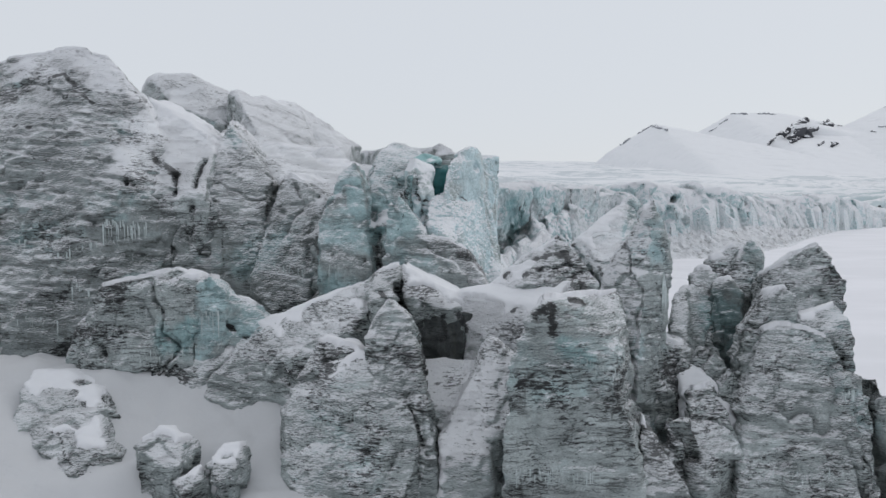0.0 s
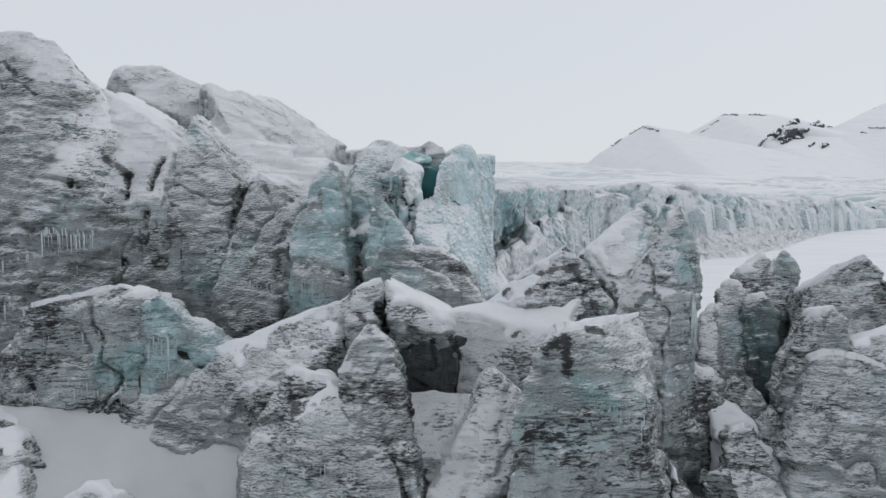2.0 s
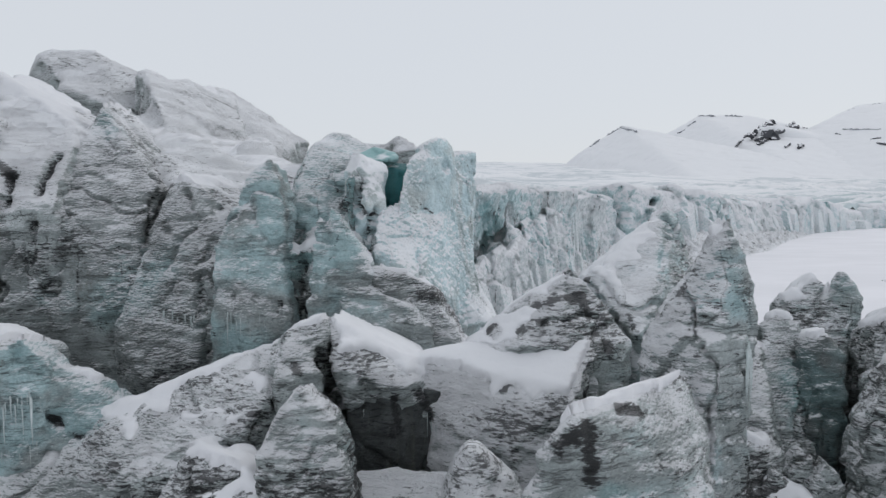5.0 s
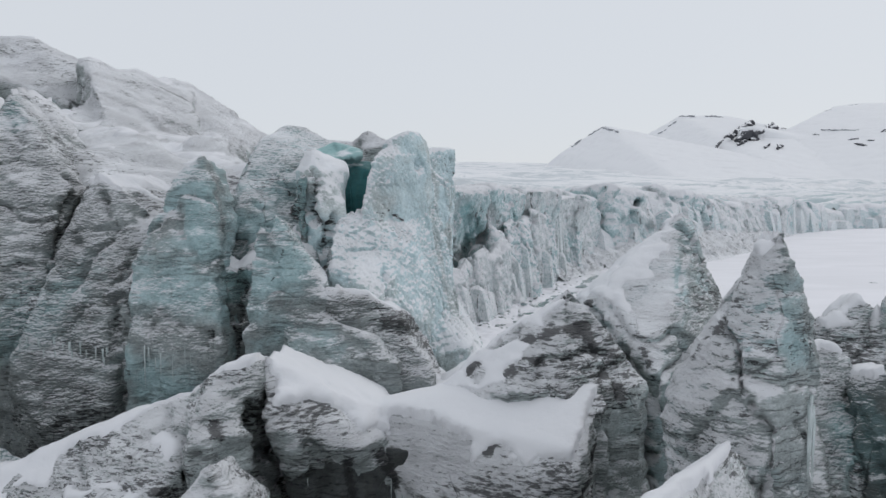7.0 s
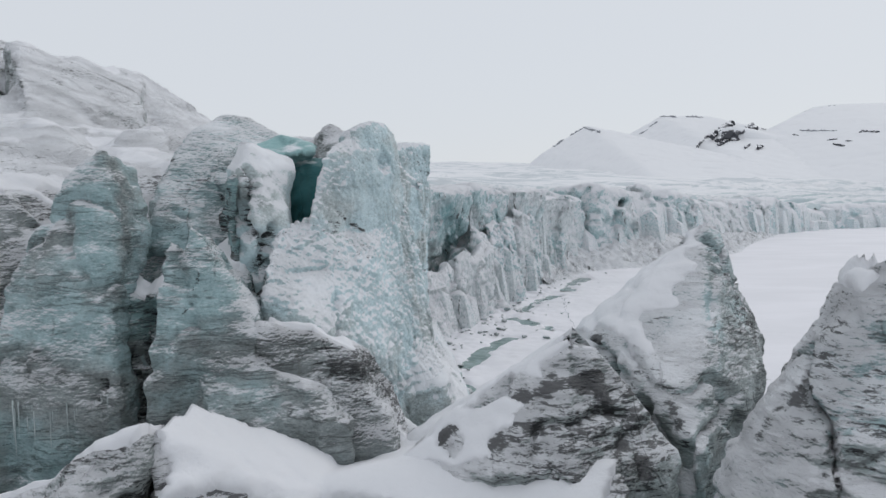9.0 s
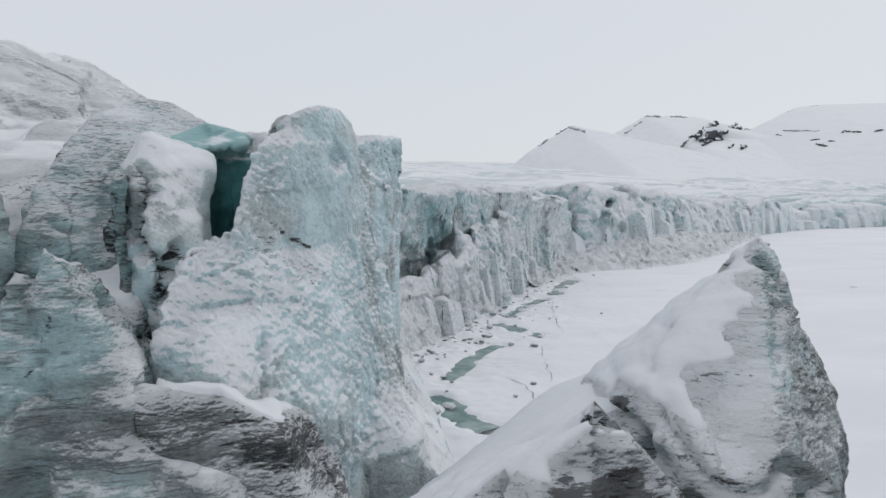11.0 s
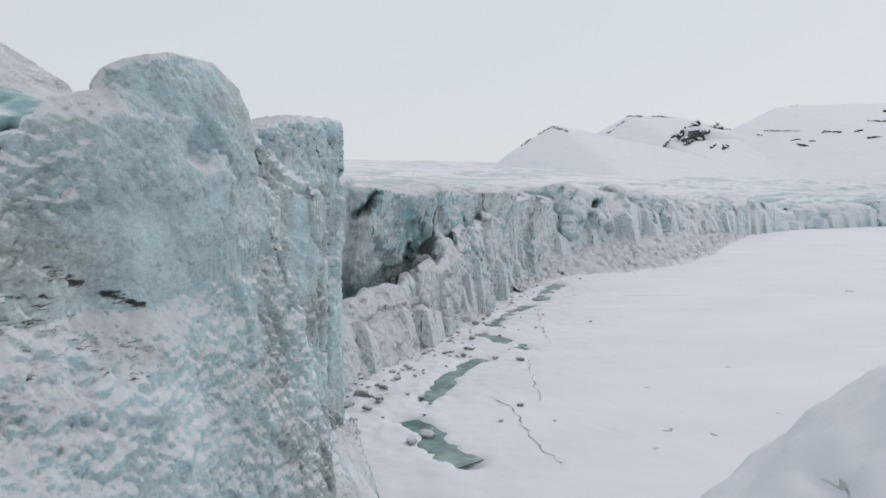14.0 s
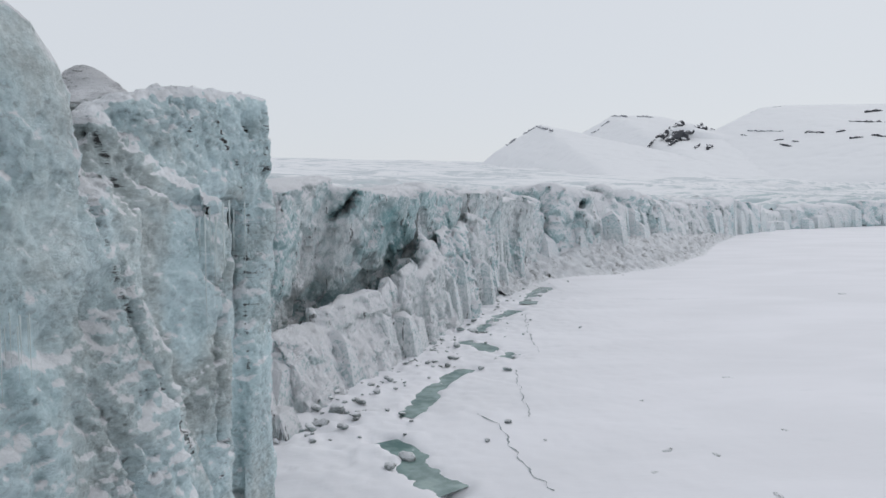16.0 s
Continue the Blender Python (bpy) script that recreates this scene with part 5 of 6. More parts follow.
def sheet(xs, ys, height):
    """A height field: verts, quads."""
    gx, gy = np.meshgrid(xs, ys)
    x, y = gx.ravel(), gy.ravel()
    z = height(x, y)
    i = np.arange(len(xs) * len(ys)).reshape(len(ys), len(xs))
    q = np.stack((i[:-1, :-1], i[:-1, 1:], i[1:, 1:], i[1:, :-1]), -1).reshape(-1, 4)
    return np.stack((x, y, z), -1), q


SHORE = [(-30, 110), (0.9, 164), (9, 182), (19, 204), (29, 223), (40, 243), (53, 278), (84, 348), (105, 364), (144, 391), (195, 449), (278, 551), (357, 637), (456, 704), (575, 751), (900, 860), (2200, 1250)]


def along(path, step):
    """Even stations along a path of (x, y, ...) rows, with the unit tangents in plan."""
    p = np.array(path, float)
    s = np.r_[0, np.cumsum(np.linalg.norm(np.diff(p[:, :2], axis=0), axis=1))]
    u = np.arange(0, s[-1], step)
    row = np.stack([np.interp(u, s, c) for c in p.T], -1)
    for _ in range(6):
        row[1:-1] = (row[:-2] + 2 * row[1:-1] + row[2:]) / 4
    t = np.gradient(row[:, :2], axis=0)
    return u, row, t / np.linalg.norm(t, axis=1)[:, None]


def shore_distance(x, y):
    _, row, _ = along(SHORE[:14], 6)
    best = np.full(len(x), 1e9)
    for a, b in row[:, :2]:
        best = np.minimum(best, (x - a) ** 2 + (y - b) ** 2)
    return np.sqrt(best)


POOLS = {
    "a": ([(14.9, 163.2), (16.3, 160.3), (17.6, 155.5), (18.7, 150.1), (22.2, 144.9)], 1.9),
    "b": ([(19, 173.6), (22.1, 180.1), (24.8, 187.1), (29.2, 196.2), (34.2, 202.1)], 1.5),
    "c": ([(37.5, 228), (40.5, 222), (42.4, 215.1), (45.1, 210.4)], 2.1),
    "d": ([(43.6, 238.6), (52.2, 258), (60.3, 268.5)], 1.9),
    "e": ([(66, 280), (74, 300), (84, 318)], 2.2),
}


def pool_dip(x, y):
    """How deep the melt pools cut into the ice, 0 to 1."""
    best = np.zeros(len(x))
    for line, wide in POOLS.values():
        _, row, _ = along(line, 0.8)
        d = np.full(len(x), 1e9)
        for a, b in row[:, :2]:
            d = np.minimum(d, (x - a) ** 2 + (y - b) ** 2)
        best = np.maximum(best, np.exp(-d / (wide * wide)))
    return best


def bay_height(x, y):
    p = np.stack((x, y, 0 * x), -1)
    near = np.exp(-np.maximum(shore_distance(x, y) - 4, 0) / 22.0)
    lump = fbm(p * 0.22, 4, 41)
    dip = pool_dip(x, y)
    z = near * (0.42 + 0.6 * np.maximum(lump, -0.3) + 0.22 * fbm(p * 0.7, 2, 43)) - dip * (1.8 + 1.3 * fbm(p * 0.3, 4, 44, 0.6))
    z += 0.05 * fbm(p * 0.05, 3, 42)
    return z * np.exp(-(((x - 40) / 500) ** 2)) - 0.12


def bay_material():
    n = Nodes("snow_on_sea_ice")
    broad = n.noise((0.02, 0.05, 0.02), 4, 0.55, 0.5)
    drift = n.noise((0.12, 0.3, 0.1), 5, 0.6, 0.3)
    fine = n.noise((1.2, 1.2, 1.2), 5, 0.6)
    colour = n.mix(n.ramp(broad, 0.3, 0.7), (0.78, 0.775, 0.805), (0.84, 0.832, 0.865))
    colour = n.mix(n.math("MULTIPLY", n.ramp(drift, 0.6, 0.78), 0.25), colour, (0.62, 0.64, 0.66))
    n.bump(n.math("ADD", drift, n.math("MULTIPLY", fine, 0.15)), 0.3, 0.3)
    return n.finish(colour, 0.9)


M_BAY = bay_material()
v, q = sheet(spaced(-4, 100, 0.6, 4600), spaced(130, 300, 0.6, 4600), bay_height)
tagged(new("ground", grid_mesh("ground", v, q, M_BAY)), "flat snow-covered frozen bay below the glacier", "ground", kind="structure")


# ---- the snow terrace under the broken seracs ----
def terrace_height(x, y):
    p = np.stack((x, y, 0 * x), -1)
    z = 13 + 0.25 * np.clip(y - 41, -60, 16) - 0.11 * np.clip(x + 25, -12, 20)
    z = z - 6.5 * np.clip((x + 5) / 6, 0, 1) * np.clip((70 - y) / 12, 0, 1) - 12 * np.clip((x - 22) / 14, 0, 1)
    z = np.minimum(z, 16.6) - 1.8 * np.exp(-(((x + 23) / 8) ** 2 + ((y - 44) / 6) ** 2))
    z += 0.8 * fbm(p * 0.19, 3, 51) + 0.35 * np.abs(fbm(p * 0.55, 3, 52)) + 1.6 * np.exp(-(((y - 57) / 4.5) ** 2)) * np.clip((-2 - x) / 6, 0, 1)
    edge = np.minimum.reduce([(x + 85) / 10, (44 - x) / 8, (y - 2) / 16])
    return np.where(edge < 1, z * np.clip(edge, 0, 1) - 0.6 * (1 - np.clip(edge, 0, 1)), z)


v, q = sheet(np.arange(-86, 46, 0.5), np.arange(0, 84, 0.5), terrace_height)
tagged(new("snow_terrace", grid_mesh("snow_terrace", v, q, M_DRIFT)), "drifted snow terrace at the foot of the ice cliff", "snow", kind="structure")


# ---- the long ice front beyond the corner ----
def cliff_material():
    """Far ice cliff: white crust, grey-green face, dark vertical streaks, shade painted into cracks and the undercut,
    and teal clear ice.
    """
    n = Nodes("far_cliff_ice")
    silt_dark, drift, glassy = n.marks()[0:3]
    runs = n.noise((0.5, 0.5, 0.07), 7, 0.68, 0.6)
    broad_runs = n.noise((0.12, 0.12, 0.015), 5, 0.6, 0.3)
    patch = n.noise((0.035, 0.035, 0.04), 5, 0.6, 0.5)
    fine = n.noise((1.1, 1.1, 0.7), 8, 0.72)
    under = n.noise((1.1, 1.1, 0.7), 8, 0.72, 0.0, (0, 0, 0.25))
    body = n.mix(n.ramp(fine, 0.36, 0.64), (0.56, 0.63, 0.64), (0.88, 0.91, 0.92))
    patch = n.math("ADD", patch, n.math("MULTIPLY", n.math("SUBTRACT", n.place.outputs["Random Per Island"], 0.5), 0.16))
    body = n.mix(n.ramp(patch, 0.44, 0.62, 0.0, 0.85), body, n.mix(n.ramp(fine, 0.36, 0.64), (0.3, 0.5, 0.52), (0.6, 0.76, 0.78)))
    body = n.mix(n.math("MULTIPLY", glassy, 0.75), body, (0.12, 0.32, 0.34))
    body = n.mix(n.ramp(broad_runs, 0.58, 0.72, 0.0, 0.3), body, (0.2, 0.215, 0.215))
    body = n.mix(n.ramp(runs, 0.6, 0.64, 0.0, 0.85), body, (0.06, 0.065, 0.066))
    # marked cracks and the undercut go near-black, shade as surface colour
    body = n.mix(n.ramp(n.math("ADD", silt_dark, n.math("MULTIPLY", n.math("SUBTRACT", fine, 0.5), 1.0)), 0.5, 0.75, 0.0, 0.9), body, (0.04, 0.05, 0.052))
    lies = n.math("ADD", n.up(), n.math("ADD", n.math("MULTIPLY", n.math("SUBTRACT", fine, under), 3.0), n.math("MULTIPLY", n.math("SUBTRACT", patch, 0.5), 0.8)))
    white = n.math("MULTIPLY", n.ramp(lies, -0.05, 0.4), n.ramp(n.math("MAXIMUM", silt_dark, glassy), 0.3, 0.7, 1.0, 0.25))
    n.bump(n.math("ADD", fine, runs), 0.9, 0.9)
    return n.finish(n.mix(white, body, SNOW), 0.8)


M_FAR = cliff_material()


def ice_front(label, path, voxel, wide, deep, seed, jag, lean, grain, rear=1.0, slabs=True):
    """A glacier front along a path of (x, y, crest height): leaning columns of uneven width, height and setback, some with gaps."""
    u, row, t = along(path, 1.0)
    inland = np.stack((-t[:, 1], t[:, 0]), -1)
    rng = np.random.default_rng(seed)
    lumps, s, last = [], 0.0, len(u) - 1
    while s < last - 2:
        w = wide * rng.choice((0.35, 0.6, 1.0, 1.6, 2.2)) * rng.uniform(0.8, 1.2)
        lean_along, own_lean = rng.normal(0, 0.9 * jag), lean * rng.uniform(0.3, 1.8)
        i, j = int(s), int(min(s + w, last))
        n = inland[(i + j) // 2]
        a, b = row[i, :2], row[j, :2]
        h = 0.5 * (row[i, 2] + row[j, 2]) + rng.normal(0, 0.45 * jag)
        out = rng.normal(0, jag)
        pts = []
        for end in (a, b):
            own, tip = out + rng.normal(0, 0.45 * jag), h + rng.normal(0, 0.9 * jag)
            pts.append((*(end + n * own), -1))
            pts.append((*(end + n * (own + own_lean * 0.55)), 0.55 * h))
            pts.append((*(end + n * (own + own_lean + rng.uniform(0, 0.6 * jag))), tip - rng.uniform(0.2, 1.2) * jag))
            pts.append((*(end + n * (own + own_lean + rng.uniform(1.0, 2.2) * jag) + t[(i + j) // 2] * lean_along), tip))
            pts.append((*(end + n * deep), rear * h + rng.uniform(0, 1)))
            pts.append((*(end + n * deep), -1))
        lumps.append([Vector(p) for p in pts])
        back = [(*(end + n * k), z) for end in (a, b) for k, z in ((3.6 * jag, -1), (4.2 * jag, 0.8 * h), (deep, 0.92 * rear * h), (deep, -1))]
        lumps.append([Vector(p) for p in back])
        s += w + (wide * rng.uniform(0.2, 0.45) if rng.random() < 0.4 else -0.4)
    body = ice("ice_front", label, M_FAR, lumps, voxel=voxel, round_off=1, seed=seed, category="ice cliff", kind="structure", snow=0, lumps=0.5 * jag, chunk=0.9 * jag, flutes=0.15 * jag, strata=0.12 * jag, cracks=0.5 * jag, scallop=0.15 * jag, grain=grain)
    # sharp broken slabs split off along the front
    bm = bmesh.new()
    for reach, low, high, gap in ((-0.2, 0.35, 0.9, 2.2), (0.2, 0.85, 1.03, 1.3)) if slabs else ():
        s = 0.0
        while s < last - 2:
            w, d = wide * rng.uniform(0.3, 1.0), wide * rng.uniform(0.4, 0.8)
            i = int(s)
            n, a, mid = inland[i], t[i], row[i, :2] + inland[i] * (reach * wide + rng.normal(0, 0.12 * wide))
            h = row[i, 2] * rng.uniform(low, high)
            slip, fall = rng.normal(0, 0.4 * w), lean * rng.uniform(0.4, 1.4)
            pts = []
            for level, wider, share in ((-1.0, 1.0, 0.0), (0.35 * h, 0.95, 0.3), (0.8 * h, rng.uniform(0.5, 0.85), 0.8)):
                for x, y in ((-0.5, 0), (0.5, 0), (-0.5, 1), (0.5, 1)):
                    p = mid + a * (x * w * wider * rng.uniform(0.7, 1.15) + share * slip) + n * (y * d * rng.uniform(0.8, 1.2) + share * fall)
                    pts.append((*p, level + (rng.uniform(-0.08, 0.08) * h if level > 0 else 0)))
            for _ in range(3):
                p = mid + a * (rng.uniform(-0.35, 0.35) * w + slip) + n * (rng.uniform(0.1, 0.9) * d + fall)
                pts.append((*p, h * rng.uniform(0.88, 1.0)))
            vs = [bm.verts.new(p) for p in pts]
            bmesh.ops.convex_hull(bm, input=vs)
            bmesh.ops.delete(bm, geom=[v for v in vs if v.is_valid and not v.link_faces], context="VERTS")
            s += w * gap * rng.uniform(0.7, 1.2)
    me = bpy.data.meshes.new("broken_slabs")
    bm.to_mesh(me)
    bm.free()
    me.materials.append(M_FAR)
    if slabs:
        split = new("broken_slabs", me)
        split.parent = body
        split["label"] = "sharp broken slabs of pale ice"
    return body


ice_front("low pale ice ridge standing before a dark recess", [(-8, 150, 9), (1, 167, 9.5), (8, 184, 10), (14, 197, 13), (21, 210, 14), (28, 224, 17), (36, 240, 21.5), (44, 256, 25), (54, 280, 26), (66, 308, 28), (80, 338, 29)], 0.5, 7.0, 7, 101, 1.3, 3.2, 1.3, 0.55)
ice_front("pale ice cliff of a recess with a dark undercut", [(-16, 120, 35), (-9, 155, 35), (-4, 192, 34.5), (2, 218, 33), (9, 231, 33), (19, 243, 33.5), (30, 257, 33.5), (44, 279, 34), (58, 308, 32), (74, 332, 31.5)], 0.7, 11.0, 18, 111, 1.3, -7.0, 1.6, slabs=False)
ice_front("teal and white glacier front curving round the bay", [(72, 326, 30), (84, 348, 32), (105, 366, 32), (140, 392, 33), (192, 450, 31), (246, 524, 26), (300, 580, 26)], 1.0, 13.0, 22, 121, 2.8, 5.0, 3.4)
ice_front("long pale glacier front along the far shore", [(296, 576, 26), (340, 622, 28), (380, 655, 23), (415, 682, 20), (482, 712, 23), (575, 752, 26), (900, 860, 27), (1300, 980, 28)], 1.7, 18.0, 24, 131, 2.2, 3.0, 4.0)


# ---- the glacier behind the front, rising into the cloud ----
def plateau_material():
    n = Nodes("crevassed_snow")
    long_ = n.noise((0.006, 0.02, 0.02), 6, 0.62, 0.8)
    tear = n.noise((0.03, 0.11, 0.05), 7, 0.68, 0.6)
    steep = n.ramp(n.math("ADD", n.up(), n.math("MULTIPLY", n.math("SUBTRACT", tear, 0.5), 0.35)), 0.8, 0.985, 1.0, 0.0)
    colour = n.mix(n.ramp(long_, 0.35, 0.65), (0.78, 0.79, 0.81), (0.85, 0.85, 0.865))
    colour = n.mix(n.math("MULTIPLY", n.ramp(tear, 0.52, 0.68), 0.6), colour, (0.64, 0.68, 0.7))
    field = n.noise((0.009, 0.009, 0.02), 9, 0.72, 1.2)
    colour = n.mix(n.math("MULTIPLY", n.ramp(field, 0.5, 0.57), 0.7), colour, (0.5, 0.55, 0.58))
    colour = n.mix(n.math("MULTIPLY", steep, 0.8), colour, (0.46, 0.55, 0.57))
    n.bump(tear, 0.5, 1.5)
    return n.finish(colour, 0.9)


u, row, t = along([(-30, 100, 36), (-9, 160, 34), (5, 214, 33), (24, 240, 33), (48, 278, 33), (78, 340, 31), (140, 398, 32), (192, 456, 31), (246, 530, 26), (340, 628, 27), (415, 690, 20.5), (482, 718, 23), (575, 758, 26), (900, 866, 27), (2200, 1256, 30), (4200, 1700, 30)], 8.5)
way = np.array((-0.55, 0.835))
inward = np.r_[np.arange(0, 160, 2.2), 160 + np.cumsum(2.4 * 1.035 ** np.arange(1, 108))]
pos = np.empty((len(u), len(inward), 3))
pos[..., :2] = row[:, None, :2] + way * (inward + 7)[None, :, None]
p = pos.reshape(-1, 3).copy()
p[:, 2] = 0
w = np.tile(inward, len(u))
rise = np.interp(inward, (0, 60, 200, 400, 900, 2000, 3000), (0, 2.5, 10, 24, 52, 112, 160))
lines = np.stack((p @ np.array((0.8, 0.55, 0)), p @ np.array((-0.55, 0.835, 0)), 0 * w), -1)
break_up = np.clip(1.2 - w / 260, 0.12, 1) + 0.9 * np.exp(-(((w - 330) / 110) ** 2)) * (p[:, 0] > 250)
ridge = 0.45 - np.abs(fbm(lines * np.array((0.012, 0.06, 1)), 4, 131))
p[:, 2] = np.repeat(row[:, 2], len(inward)) + np.tile(rise, len(u)) - 1.5 + (8.5 + 4 * np.exp(-w / 50)) * break_up * ridge + np.minimum(w / 60, 4) * fbm(p * 0.008, 2, 133)
p[:, 2] -= 5 * np.clip(1 - w / 6, 0, 1)
i = np.arange(len(p)).reshape(len(u), len(inward))
q = np.stack((i[:-1, :-1], i[1:, :-1], i[1:, 1:], i[:-1, 1:]), -1).reshape(-1, 4)
tagged(new("glacier_surface", grid_mesh("glacier_surface", p, q, plateau_material())), "snow-covered crevassed glacier rising into low cloud", "glacier", kind="structure")


# ---- mountains ----
def mountain_material(name, rock, cover, snow=(0.815, 0.82, 0.84)):
    n = Nodes(name)
    a = n.noise((0.012, 0.012, 0.03), 8, 0.66, 0.4)
    b = n.noise((0.05, 0.05, 0.1), 7, 0.7)
    lie = n.math("ADD", n.up(), n.math("MULTIPLY", n.math("SUBTRACT", n.math("ADD", n.math("MULTIPLY", a, 0.6), n.math("MULTIPLY", b, 0.4)), 0.5), 2.2))
    white = n.ramp(lie, 1.0 - cover, 1.12 - cover)
    n.bump(b, 0.3, 4.0)
    return n.finish(n.mix(white, rock, snow), 0.9)


M_HILL = mountain_material("snowy_mountainside", (0.5, 0.5, 0.52), 1.45)
M_ROCK = mountain_material("dark_mountain_rock", (0.06, 0.063, 0.072), 0.3)
# besides more snow, the rock colour itself is paled to stand for haze
M_HAZY_ROCK = mountain_material("haze_pale_snowy_rock", (0.3, 0.31, 0.335), 0.5)
HILLS = []


def mountain(label, corners, voxel, seed=1, lumps=3.5):
    v, q = fuse([hull(c, base=40, spread=1.7) for c in corners], voxel)
    v = relax(v, q, 2)
    n = normals(v, q)
    d = lumps * (0.4 * fbm(v * 0.006, 3, seed) - np.abs(fbm(v * np.array((0.03, 0.03, 0.016)), 4, seed + 5)) + 0.25)
    ob = new("mountain", grid_mesh("mountain", v + n * d[:, None], q, M_HILL))
    HILLS.append(ob)
    return tagged(ob, label, "mountain")


mountain("pointed snowy mountain dusted with rock", [[(560, 2520, 170), (660, 2500, 226), (712, 2500, 262), (770, 2500, 234), (860, 2500, 205), (960, 2480, 180), (720, 2800, 240), (620, 1750, 70), (900, 1800, 70)]], 9, seed=141)
mountain("flat-topped snowy mountain in haze", [[(900, 2720, 235), (1045, 2700, 318), (1221, 2700, 318), (1330, 2700, 280), (1130, 3000, 320), (1300, 2400, 200), (950, 1850, 80), (1250, 1850, 80)]], 12, seed=143)
mountain("broad snow-covered mountain slope", [[(1126, 2060, 140), (1235, 2300, 226), (1354, 2400, 276), (1568, 2600, 345), (1669, 2600, 355), (1876, 2600, 350), (2080, 2600, 370), (2500, 2600, 380), (1594, 2000, 208), (2200, 2000, 215), (2300, 3000, 380), (1350, 1500, 70), (2000, 1450, 70)], [(920, 2150, 150), (1010, 2130, 236), (1110, 2150, 222), (1230, 2300, 226), (1250, 2080, 160)]], 14, seed=145)
bpy.context.view_layer.update()


def on_hill(sx, sz):
    """Where a line of sight over the bay, given by its slopes in percent, meets a mountain."""
    eye = Vector((8.1, 66, 33.1))
    for drop in range(10):
        best = None
        way = Vector((sx, 100, sz - 0.12 * drop)).normalized()
        for ob in HILLS:
            hit, at, _, _ = ob.ray_cast(eye, way)
            if hit and (best is None or at.y < best.y):
                best = at.copy()
        if best:
            return best
    return None


def rock_outcrop(label, material, ax, az, bx, bz, thick, seed):
    """One ragged band of bare rock between two places on a mountainside."""
    a, b = on_hill(ax, az), on_hill(bx, bz)
    if a is None or b is None:
        return
    rng = random.Random(seed)
    size = 1.55 * thick * a.y / 2000
    a, b = a + Vector((0, -0.3 * size, 0.25 * size)), b + Vector((0, -0.3 * size, 0.25 * size))
    count = max(2, int((b - a).length / (1.1 * size)))
    lumps = []
    for k in range(count + 1):
        mid = a.lerp(b, k / count) + Vector((0, 0, rng.uniform(-0.35, 0.35) * size))
        own = size * rng.uniform(0.7, 1.3) * (0.55 + 0.45 * math.sin(math.pi * (k + 0.6) / (count + 1.2)))
        lean = (b - a).normalized()
        pts = []
        for j in range(9):
            w = Vector((rng.uniform(-1, 1), rng.uniform(-1, 1), rng.uniform(-1, 1)))
            pts.append(mid + Vector((w.x * own * 0.7, w.y * own, w.z * own * 0.8)) + lean * own * 1.6 * rng.uniform(-1, 1))
        lumps.append(pts)
    v, q = fuse(lumps, max(0.7, 0.22 * size))
    mark = islands(q, len(v))[q[:, 0]]
    keep = np.bincount(mark).argmax()
    used, local = np.unique(q[mark == keep], return_inverse=True)
    tagged(new("rock_outcrop", grid_mesh("rock_outcrop", v[used], local.reshape(-1, 4), material, False)), label, "rock", "mountain rocks")


CRAG = [(46.6, 7.47, 49.7, 9.74, 9), (45.1, 6.89, 48.6, 9.33, 4), (47.4, 7.16, 51.0, 8.48, 8), (50.1, 7.75, 52.5, 9.30, 9), (51.5, 8.17, 53.5, 9.32, 6), (44.5, 6.33, 45.1, 6.82, 3), (47.7, 6.69, 48.9, 7.26, 4), (51.7, 6.33, 52.4, 6.74, 3), (53.5, 6.19, 54.3, 6.68, 4), (53.6, 9.00, 54.4, 9.17, 3), (45.7, 7.70, 46.6, 8.10, 3)]
FAR_BANDS = [(39.2, 10.75, 41.4, 10.56, 3), (41.4, 10.56, 45.2, 10.62, 3), (26.4, 8.15, 28.5, 9.34, 3), (28.3, 9.33, 30.6, 8.36, 4), (23.6, 6.11, 25.3, 7.21, 4), (36.1, 8.12, 37.3, 8.77, 2), (37.5, 9.16, 38.5, 9.73, 4), (55.5, 10.47, 56.8, 10.89, 2), (60.2, 12.48, 64.7, 12.49, 2), (58.6, 8.91, 65.7, 8.93, 2)]
BANDS = [(67.5, 8.95, 71.6, 8.76, 4), (68.4, 8.56, 70.2, 8.91, 3), (75.6, 10.47, 81.9, 10.49, 3), (78.3, 11.84, 81.1, 12.22, 4), (73.9, 8.88, 75.2, 9.14, 3), (58.6, 8.34, 60.0, 8.12, 2), (64.0, 7.52, 65.3, 7.70, 2), (64.9, 6.96, 66.7, 6.73, 3), (75.3, 7.90, 78.5, 8.19, 3), (79.4, 8.54, 82.1, 8.32, 3), (66.7, 7.47, 67.7, 7.48, 2)]
for k, row in enumerate(CRAG):
    rock_outcrop("dark bare rock crag breaking through mountain snow", M_ROCK, *row[:4], 1.35 * row[4], 500 + k)
for k, row in enumerate(BANDS):
    rock_outcrop("thin dark rock band across a snowy slope", M_ROCK, *row, 520 + k)
for k, row in enumerate(FAR_BANDS):
    rock_outcrop("snow-dusted rock band high on a mountain, paled as by haze", M_HAZY_ROCK, *row, 540 + k)


# ---- melt pools on the bay ----
def water_material():
    n = Nodes("green_meltwater")
    murk = n.noise((0.25, 0.25, 0.25), 5, 0.6)
    n.bump(n.noise((2, 2, 2), 3, 0.5), 0.05, 0.02)
    return n.finish(n.mix(n.ramp(murk, 0.35, 0.65), (0.13, 0.21, 0.2), (0.3, 0.4, 0.38)), 0.12)


